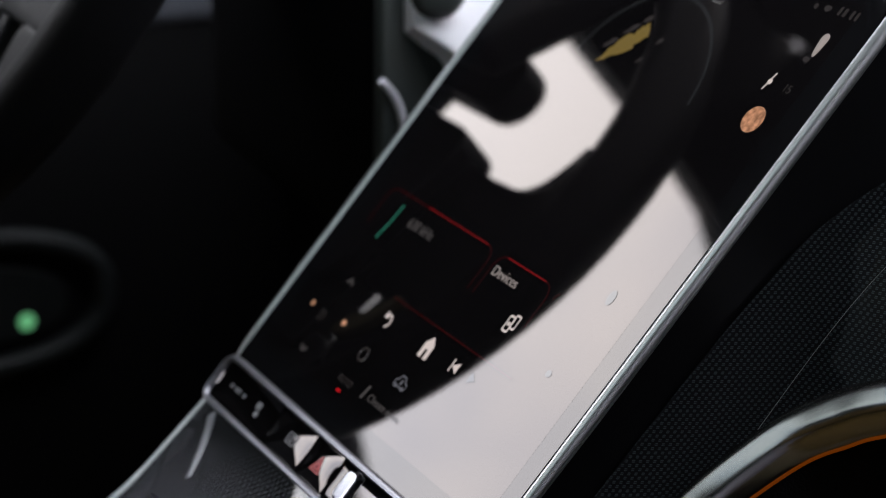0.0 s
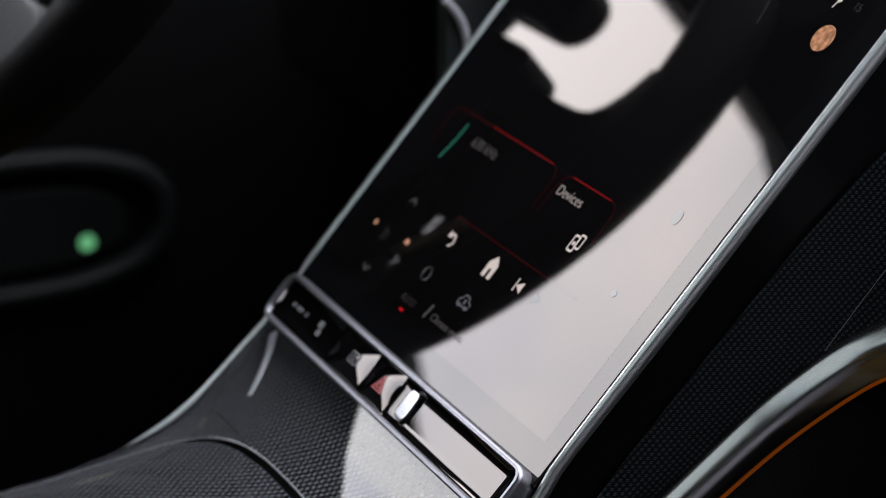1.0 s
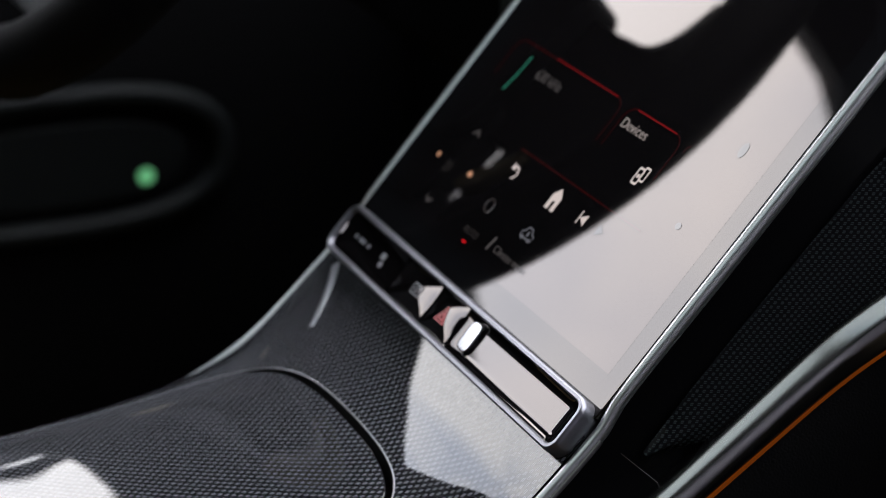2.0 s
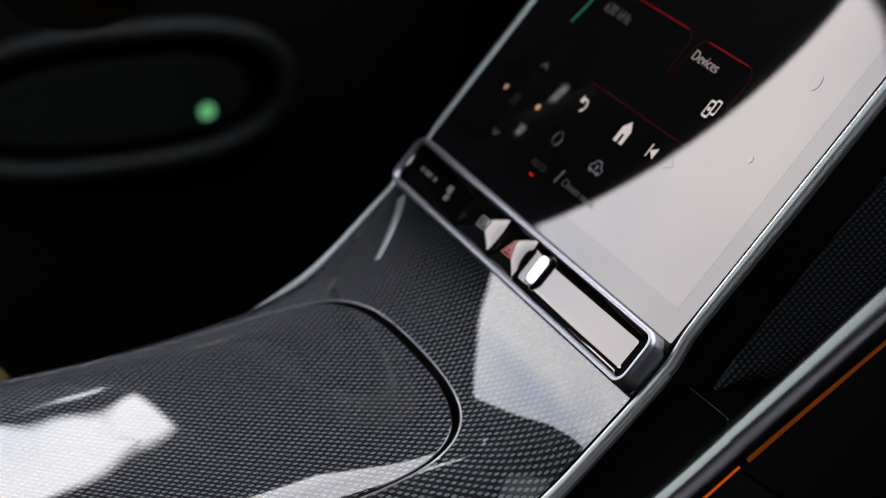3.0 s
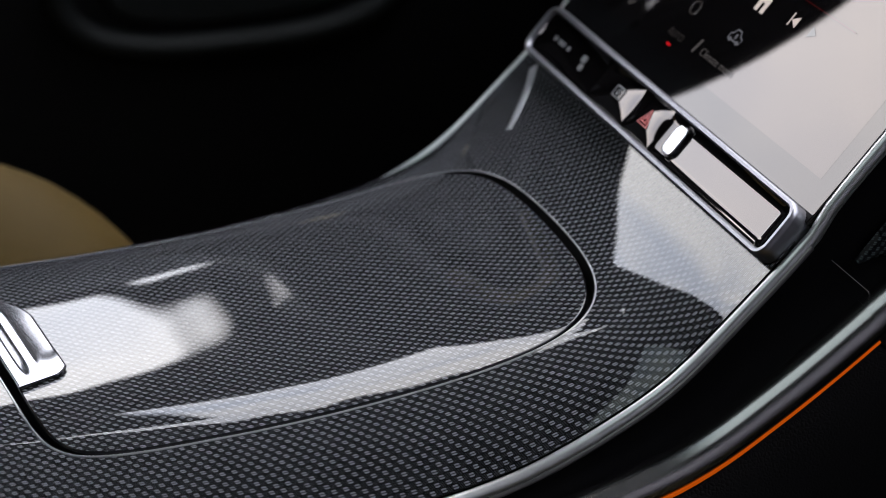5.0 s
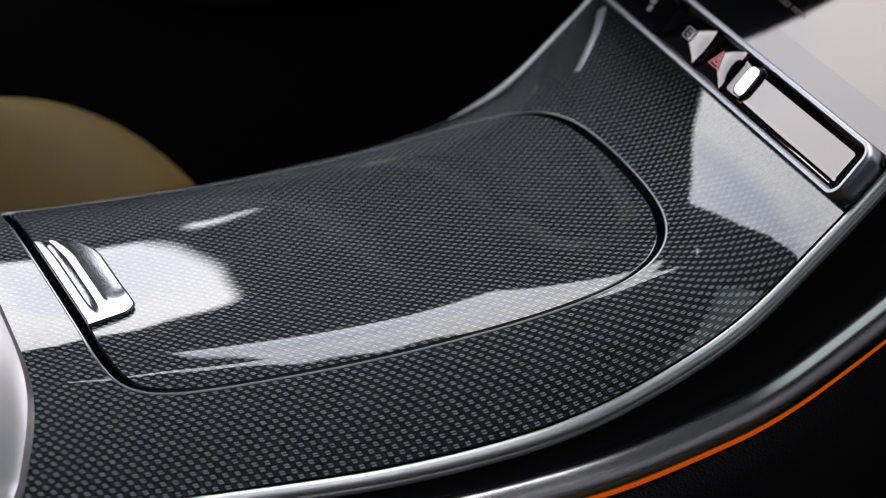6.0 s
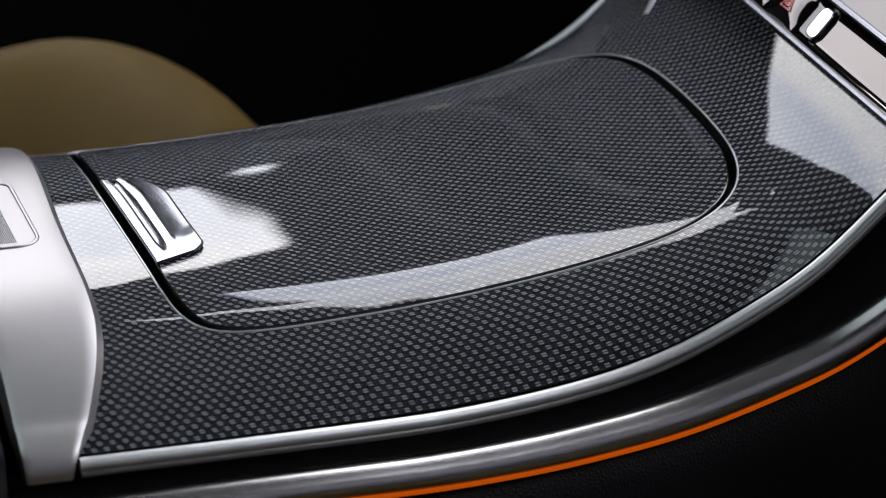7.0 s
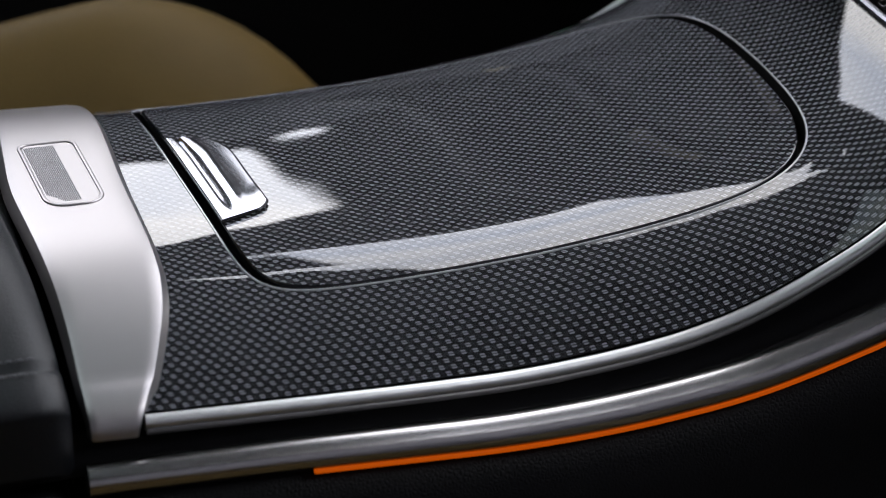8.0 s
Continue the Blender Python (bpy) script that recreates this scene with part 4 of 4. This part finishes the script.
def build_screen():
    out = [(-0.1058, -0.0142), (0.1058, -0.0142)]
    top, r = 0.238, 0.022
    for cx, a0 in ((0.1088 - r, 0), (-0.1088 + r, 90)):
        for i in range(9):
            a = radians(a0 + 90 * i / 8)
            out.append((cx + r * math.cos(a), top - r + r * math.sin(a)))
    part("glass", slab(out, -0.006, 0.0, 0.0004, SCREEN), GLASS_BLACK, screen, "black cover glass")
    part("housing", slab([(x * 0.985, y) for x, y in out], -0.022, -0.0062, 0.0, SCREEN), SOFT_BLACK, screen, "black housing behind the glass")
    part("active_area", slab([(-0.0965, 0.0), (0.0965, 0.0), (0.0965, 0.2203), (-0.0965, 0.2203)], -0.002, 0.00003, 0, SCREEN), PANEL_GLASS, screen, "lit area of the display")

    def tile(a0, a1, b, r=0.006, w=0.00055, down=0.012, mats=(UI_RED, UI_RED_DIM)):
        pts = [(a0 + r, b), (a1 - r, b)]
        left = [(a0 + r - r * math.sin(t), b - r + r * math.cos(t)) for t in np.linspace(0, math.pi / 2, 9)] + [(a0, b - r - down)]
        right = [(a1 - r + r * math.sin(t), b - r + r * math.cos(t)) for t in np.linspace(0, math.pi / 2, 9)] + [(a1, b - r - down)]
        line_strip(pts, w, mats[0], "thin red upper edge of a menu tile")
        line_strip(left, w * 0.7, mats[1])
        line_strip(right, w * 0.7, mats[1])

    tile(-0.0875, 0.0015, 0.0815, mats=(UI_RED_DIM, UI_RED_DIM))
    line_strip([(-0.055, 0.0816), (-0.0045, 0.0816)], 0.0006, UI_RED)
    tile(0.0060, 0.0470, 0.0813)
    line_strip([(0.0530 - 0.002 * math.cos(t), 0.0770 + 0.0030 * math.sin(t)) for t in np.linspace(0, 1.5, 6)], 0.0004, UI_RED_DIM)
    words("Devices", 0.0060, (0.0082, 0.0728), UI_TEXT)
    words("630 kHz", 0.0062, (-0.0610, 0.0705), UI_DIM)
    line_strip([(-0.0745, 0.0600), (-0.0725, 0.0680), (-0.0715, 0.0770)], 0.0010, UI_GREEN, "green stroke beside the radio tile", "icon")
    # devices sign: two phones
    for a, b, k in ((0.0378, 0.0612, 0.80), (0.0408, 0.0628, 0.70)):
        o = rounded(0.0050 * k, 0.0088 * k, 0.0009, 3)
        part("icon", frame_ring(o, rounded(0.0036 * k, 0.0066 * k, 0.0004, 3), 0.0001, 0.00016, 0.00002, SCREEN @ Matrix.Translation((a, b, 0))), UI_WHITE, screen, "lit sign of two telephones")
    flat(circle(0.0009, 14), (0.0378, 0.0612), UI_WHITE)
    # lower zone edge
    line_strip([(-0.036, 0.0452), (0.000, 0.0454), (0.060, 0.0456)], 0.0005, UI_RED_DIM)
    # home sign
    home = [(-0.0045, -0.0052), (-0.0013, -0.0052), (-0.0013, -0.0005), (0.0013, -0.0005), (0.0013, -0.0052), (0.0045, -0.0052), (0.0045, 0.0022), (0.0, 0.0062), (-0.0045, 0.0022)]
    flat([(x * 0.74, y * 0.82) for x, y in home], (0.0045, 0.0367), UI_WHITE, "lit sign of a house")
    # back arrow
    arc = [(0.0025 * math.cos(t), 0.0025 * math.sin(t)) for t in np.linspace(-1.4, 2.1, 20)]
    line_strip([(-0.0298 + x, 0.0362 + y) for x, y in arc], 0.0009, UI_WHITE, "lit arrow back", "icon")
    flat([(-0.0020, -0.0014), (0.0011, -0.0014), (-0.0011, 0.0016)], (-0.0312, 0.0383), UI_WHITE)
    # skip sign
    flat([(-0.0024, 0.0), (0.0018, -0.0023), (0.0018, 0.0023)], (0.0272, 0.0372), UI_WHITE, "lit sign for the last track")
    flat([(-0.0003, -0.0027), (0.0003, -0.0027), (0.0003, 0.0027), (-0.0003, 0.0027)], (0.0243, 0.0372), UI_WHITE)
    # climate row
    words("21", 0.0062, (-0.0745, 0.0205), UI_FAINT)
    flat(circle(0.0012, 12), (-0.0830, 0.0245), UI_AMBER, "small amber dot")
    flat(circle(0.0013, 12, 1.3, 1.0), (-0.0545, 0.0255), UI_AMBER)
    line_strip([(-0.0715, 0.0390), (-0.0690, 0.0412), (-0.0665, 0.0390)], 0.0009, UI_DIM, "faint arrow up", "icon")
    line_strip([(-0.0705, 0.0090), (-0.0680, 0.0068), (-0.0655, 0.0090)], 0.0009, UI_DIM, "faint arrow down", "icon")
    flat(rounded(0.0030, 0.0009, 0.0003, 2), (-0.0281, 0.0038), UI_DOT, "small red lit bar")
    words("AUTO", 0.0042, (-0.0340, 0.0068), UI_FAINT)
    part("icon", frame_ring(circle(0.0032, 18), circle(0.0024, 18), 0.0001, 0.00016, 0.00002, SCREEN @ Matrix.Translation((-0.0292, 0.0205, 0))), UI_FAINT, screen, "faint sign of a fan")
    car = [(-0.0058, -0.0022), (0.0058, -0.0022), (0.0062, 0.0002), (0.0034, 0.0010), (0.0018, 0.0030), (-0.0024, 0.0030), (-0.0040, 0.0008), (-0.0060, 0.0002)]
    line_strip([(0.0043 + x * 0.72, 0.0207 + y * 0.85) for x, y in car + car[:1]], 0.0007, UI_CAR, "dim sign of a car", "icon")
    for a in (-0.0026, 0.0026):
        flat(circle(0.0009, 12), (0.0043 + a, 0.0188), UI_CAR)
    flat(rounded(0.0012, 0.0022, 0.0005, 3), (0.0043, 0.0208), UI_CAR)
    line_strip([(-0.0125, 0.0068), (-0.0118, 0.0100), (-0.0112, 0.0128)], 0.0014, UI_DIM, "dim sign of a thermometer", "icon")
    words("Climate menu", 0.0046, (-0.0080, 0.0076), UI_DIM)
    # upper part: map with a globe, compass signs
    flat(circle(0.0054, 28, 1.0, 1.0), (0.0832, 0.1673), UI_MOON, "small round orange moon sign")
    line_strip([(0.0765, 0.1785), (0.0785, 0.1860)], 0.0007, UI_WHITE, "lit needle", "icon")
    flat(circle(0.0012, 12), (0.0778, 0.1822), UI_WHITE)
    words("15", 0.0048, (0.0862, 0.1805), UI_FAINT)
    part("icon", frame_ring(rounded(0.0066, 0.0076, 0.001, 3), rounded(0.0056, 0.0066, 0.0007, 3), 0.0001, 0.00016, 0.00002, SCREEN @ Matrix.Translation((0.0210, 0.2057, 0))), UI_DIM, screen, "lit outline of a square")
    words("P", 0.0056, (0.0194, 0.2038), UI_TEXT)
    pin = [(0.0024 * math.sin(t) * (1 - 0.35 * (1 - math.cos(t)) / 2), 0.0030 * math.cos(t) + (0.0030 if math.cos(t) > 0 else 0.0030 + 0.0040 * math.cos(t))) for t in np.linspace(0, -2 * math.pi, 25)[:-1]]
    flat(pin, (0.0890, 0.2000), UI_TEXT, "lit pin sign")
    flat(rounded(0.0036, 0.0020, 0.0009, 3), (0.0872, 0.1945), UI_FAINT)
    flat(circle(0.0011, 12), (0.0730, 0.2140), UI_FAINT)
    flat(circle(0.0016, 12, 1.2, 0.8), (0.0795, 0.2146), UI_FAINT, "faint status sign")
    for k in range(4):
        flat(rounded(0.0015, 0.0036, 0.0005, 2), (0.0865 + 0.0029 * k + (0.0012 if k > 1 else 0), 0.2152), UI_FAINT, "plain bar of the clock")
    # faint signs in the tiles to the passenger's side
    flat(circle(0.0026, 18, 0.8, 1.2), (0.0790, 0.0885), UI_FAINT, "faint round sign")
    flat(circle(0.0014, 14, 1.2, 1.0), (0.0760, 0.0545), UI_DIM, "small pale sign")
    flat([(0.0024, 0.0), (-0.0018, 0.0023), (-0.0018, -0.0023)], (0.0400, 0.0372), UI_FAINT, "faint sign for the next track")
    # the globe's limb and patches of land on the map
    line_strip([(0.004 + 0.042 * math.cos(t), 0.158 + 0.042 * math.sin(t)) for t in np.linspace(0.1, 3.0, 40)], 0.0016, UI_LIMB, "faint limb of the globe", "map_line")
    rng = random.Random(4)
    for a, b, ln, w, mt in ((-0.0135, 0.1725, 0.0120, 0.0034, UI_MAP), (-0.0072, 0.1800, 0.0050, 0.0030, UI_MAP), (-0.0215, 0.1720, 0.0040, 0.0012, UI_FAINT), (-0.0150, 0.1800, 0.0050, 0.0012, UI_FAINT), (-0.0095, 0.1862, 0.0030, 0.0012, UI_FAINT), (0.0060, 0.1800, 0.0020, 0.0009, UI_FAINT), (0.0020, 0.1700, 0.0022, 0.0007, UI_FAINT)):
        outl = []
        for t in np.linspace(0, 2 * math.pi, 30)[:-1]:
            k = 0.72 + 0.4 * rng.random()
            x, y = ln * math.cos(t) * k, w * math.sin(t) * k * (1.15 + 0.45 * math.cos(t))
            outl.append((x * 0.71 - y * 0.71, x * 0.71 + y * 0.71))
        flat(outl, (a, b), mt, "patch of land on the map", "map_patch")


build_screen()


# ---------------------------------------------------------------- armrest
def build_armrest():
    arm = thing("armrest", "black leather armrest with grey double stitching", "armrest", (0, 0, 0))

    def skin(y, w):
        """w from -1 to 1 across the cushion, sides included."""
        a = abs(w)
        if a < 0.62:
            d = a / 0.62 * 0.098
            z = -0.0575 - 0.0135 * (d / 0.098) ** 3
        else:
            f = (a - 0.62) / 0.38
            d = 0.098 + 0.0145 * math.sin(min(f * 2.6, 1) * math.pi / 2)
            z = -0.071 - 0.030 * f ** 1.2
        return math.copysign(d, w), z

    rows = []
    for i in range(40):
        lip = max(0, 1 - i / 4) ** 2
        row = []
        for j in range(-110, 111):
            d, z = skin(0, j / 110)
            y = float(np.interp(abs(d), [0, .06, .104, .125], [-.3262, -.3215, -.3196, -.3185])) - 0.34 * (i / 39) ** 1.4
            seam = 0.0016 * math.exp(-((abs(d) - 0.0985) / 0.0011) ** 2)
            row.append(Vector((XC + d * (1 - 0.03 * lip) - math.copysign(seam * 0.5, d), y, z - seam - 0.004 * lip)))
        rows.append(row)
    bm = bmesh.new()
    grid = [[bm.verts.new(p) for p in r] for r in rows]
    for r0, r1 in zip(grid, grid[1:]):
        for j in range(len(r0) - 1):
            bm.faces.new((r0[j], r0[j + 1], r1[j + 1], r1[j]))
    bm.faces.new(grid[0])
    bm.faces.new(grid[-1][::-1])
    for r0, r1 in zip(grid, grid[1:]):
        bm.faces.new((r0[0], r1[0], r1[-1], r0[-1]))
    part("cushion", bm, LEATHER, arm, "padded black leather cushion")
    stitch = None
    for d in (0.0958, 0.1013):
        for i in range(34):
            y = -0.3285 - 0.0031 * i
            zz = -0.0575 - 0.0135 * (d / 0.098) ** 3 if d < 0.098 else -0.071 - 0.030 * (math.asin((d - 0.098) / 0.0145) / (1.3 * math.pi)) ** 1.2
            x, zz = XC + d, zz + 0.0003
            if stitch is None:
                stitch = part("stitch", sweep([(0, -0.0011, -0.0003), (0, -0.0006, 0.0002), (0, 0.0006, 0.0002), (0, 0.0011, -0.0003)], circle(0.00028, 6)), THREAD, arm)
                ob = stitch
            else:
                ob = new("stitch", stitch.data)
                ob.parent = arm
            ob.location = (x, y, zz)
            ob.rotation_euler = (0, 0, radians(4))
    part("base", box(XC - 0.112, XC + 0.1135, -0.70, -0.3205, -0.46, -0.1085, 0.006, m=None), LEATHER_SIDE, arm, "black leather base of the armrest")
    part("core", box(XC - 0.100, XC + 0.104, -0.69, -0.3225, -0.112, -0.082, 0.003), GAP_BLACK, arm)


build_armrest()


# ---------------------------------------------------------------- driver's side
def build_wheel():
    w_thing = thing("steering_wheel", "black leather steering wheel with dark spokes", "steering wheel", (0, 0, 0))
    tilt = radians(31)
    m = Matrix.Translation((-0.3226, -0.0227, 0.1622)) @ Matrix(((1, 0, 0, 0), (0, math.sin(tilt), -math.cos(tilt), 0), (0, math.cos(tilt), math.sin(tilt), 0), (0, 0, 0, 1)))
    rows = []
    for i in range(72):
        a = 2 * math.pi * i / 72
        rows.append([m @ Vector(((0.1800 + u) * math.cos(a), (0.1800 + u) * math.sin(a), v)) for u, v in circle(0.0175, 20, 0.95, 1.05)])
    part("rim", lattice(rows, closed_u=True, closed_v=True), RIM_LEATHER, w_thing, "thick black leather rim")
    part("hub", slab(rounded(0.176, 0.034, 0.0165, 8), -0.01, 0.012, 0.008, m @ Matrix.Translation((-0.0235, 0.059, 0.0))), WHEEL_GREY, w_thing, "upper edge of the padded hub")
    part("hub", slab(rounded(0.180, 0.100, 0.012, 8), -0.02, 0.006, 0.004, m @ Matrix.Translation((-0.004, -0.0265, 0.0))), HUB_GREY, w_thing, "dark padded hub")
    for s in (-1, 1):
        part("spoke", slab(rounded(0.095, 0.076, 0.004, 4), -0.008, 0.006, 0.003, m @ Matrix.Translation((s * 0.125, -0.026, 0.0))), WHEEL_GREY, w_thing, "wide dark spoke with keys")
        part("spoke", slab(rounded(0.050, 0.048, 0.010, 6), -0.008, 0.006, 0.003, m @ Matrix.Translation((s * 0.138, -0.084, 0.0))), WHEEL_GREY, w_thing, "dark outer web of the spoke")
    part("hub", slab(rounded(0.102, 0.050, 0.008, 5), -0.015, 0.008, 0.004, m @ Matrix.Translation((-0.048, 0.034, 0.0))), HUB_GREY, w_thing, "middle of the padded hub")
    corner = [(0.112, 0.004), (0.160, 0.004), (0.160, 0.050), (0.1500, 0.048), (0.1485, 0.0370), (0.1465, 0.0285), (0.1430, 0.0210), (0.1375, 0.0155), (0.1300, 0.0130), (0.112, 0.0122)]
    part("spoke", slab(corner, -0.008, 0.006, 0.001, m), WHEEL_GREY, w_thing, "rounded root of the spoke")
    part("hub", slab(rounded(0.1900, 0.060, 0.006, 4), -0.012, 0.004, 0.003, m @ Matrix.Translation((-0.0010, -0.080, 0.0))), HUB_GREY, w_thing, "lower part of the padded hub")
    part("spoke", slab(rounded(0.230, 0.050, 0.012, 4), -0.008, 0.006, 0.003, m @ Matrix.Translation((0, -0.122, 0.0))), SPOKE_GREY, w_thing, "lower grey spoke")
    # paddles behind the wheel: curved blades, broad at the foot and pointed above
    for s in (-1, 1):
        left, right = [], []
        for i in range(13):
            f = i / 12
            cx, cy = 0.1235 + 0.0215 * f + 0.0035 * math.sin(math.pi * f), -0.0940 + 0.0310 * f
            w = 0.0046 * math.sqrt(max(1 - ((0.28 - f) / 0.28) ** 2, 0.02)) if f < 0.28 else 0.0046 * (1 - ((f - 0.28) / 0.75) ** 1.3)
            left.append((cx - 0.82 * w, cy + 0.57 * w)), right.append((cx + 0.82 * w, cy - 0.57 * w))
        blade = [(s * x, y) for x, y in (right + left[::-1])[::s]]
        part("shift_paddle", slab(blade, -0.020, -0.014, 0.0006, m), PADDLE, w_thing, "pale metal paddle behind the wheel, tinted yellow for a reflected tan seat")


build_wheel()


def build_seat():
    st = thing("car_seat", "tan leather car seat with rounded cushion", "car seat", (-0.37, -0.462, -0.462), group="front seats")
    rows = []
    for i in range(41):
        a = i / 40
        row = []
        for j in range(29):
            f = j / 28 * math.pi
            x = -0.265 * math.cos(f)
            bol = 0.008 * (abs(math.cos(f)) ** 3)
            nose = max(0, (a - 0.55) / 0.45)
            y = -0.30 + 0.70 * (a if a < 0.55 else 0.55 + 0.45 * math.sin(nose * math.pi / 2))
            z = 0.205 + bol - 0.13 * (1 - math.cos(nose * math.pi / 2)) - 0.10 * (1 - math.sin(f) ** 0.30)
            row.append(Vector((x, y, z)))
        rows.append(row)
    part("cushion", lattice(rows, flip=True), TAN, st, "tan leather seat cushion")
    # side bolster on the console's side: a full hump, falling off steeply towards the knee
    rows = []
    for i in range(49):
        y = -0.13 + 0.480 * i / 48
        g = y - 0.212
        top = 0.376 - (0.22 * (1 - math.sqrt(max(1 - (g / 0.140) ** 2, 0))) if g > 0 else -0.10 * g + 1.0 * g * g)
        row = []
        for j in range(25):
            a = math.pi * j / 24
            row.append(Vector((0.170 + 0.055 * math.cos(a) - 0.01 * math.sin(a), y, 0.12 + (top - 0.12) * math.sin(a) ** 0.7)))
        rows.append(row)
    part("side_bolster", lattice(rows), TAN, st, "full tan leather side bolster")
    part("seat_base", box(-0.22, 0.22, -0.28, 0.26, 0.0, 0.16, 0.03), SOFT_BLACK, st, "black seat base")
    b = Matrix.Translation((0, -0.36, 0.58)) @ Matrix.Rotation(radians(-20), 4, "X")
    part("backrest", box(-0.24, 0.24, -0.07, 0.07, -0.30, 0.32, 0.06, 5, b), TAN, st, "tan leather backrest")
    h = Matrix.Translation((0, -0.52, 0.96)) @ Matrix.Rotation(radians(-15), 4, "X")
    part("headrest", box(-0.13, 0.13, -0.05, 0.05, -0.08, 0.08, 0.045, 5, h), TAN, st, "tan leather headrest")
    copy_thing(st, pose(0.42, -0.50, -0.462))


build_seat()


def build_door():
    d = thing("door_1", "dark driver door with an oval speaker and a green indicator", "car door", (0, 0, 0))
    part("door_panel", box(-0.703, -0.66, -0.95, 0.45, -0.42, 0.200, 0.02), SOFT_BLACK, d, "dark door panel")
    m = Matrix(((0, 0, 1, -0.659), (1, 0, 0, 0.012), (0, 1, 0, -0.183), (0, 0, 0, 1)))

    def pocket(a, b):
        """A long outline with full, rounded ends."""
        return [(a * math.copysign(abs(math.cos(t)) ** 0.72, math.cos(t)), b * math.copysign(abs(math.sin(t)) ** 0.80, math.sin(t))) for t in np.linspace(0, 2 * math.pi, 57)[:-1]]

    # unseen from the camera; its grey is added to haze the lid's reflection
    part("veil_panel", box(-0.703, -0.655, -0.95, 0.45, -0.01, 0.206, 0.012), VEIL_GREY, d, "unseen upper door panel, added grey for the lid's reflected haze")
    part("speaker_rim", frame_ring(pocket(0.118, 0.050), pocket(0.103, 0.037), -0.01, 0.010, 0.005, m @ Matrix.Translation((0, 0.006, 0))), GREY_DASH, d, "dark grey rim of the door pocket")
    part("pocket_floor", slab(pocket(0.084, 0.027), -0.01, 0.003, 0.002, m @ Matrix.Translation((0.002, 0.004, 0))), GREY_DASH, d, "dark grille inside the door pocket")
    part("indicator", slab(circle(0.0058, 16), 0, 0.004, 0.002, m @ Matrix.Translation((0.059, -0.008, 0.0))), GREEN_LAMP, d, "small green light")


build_door()
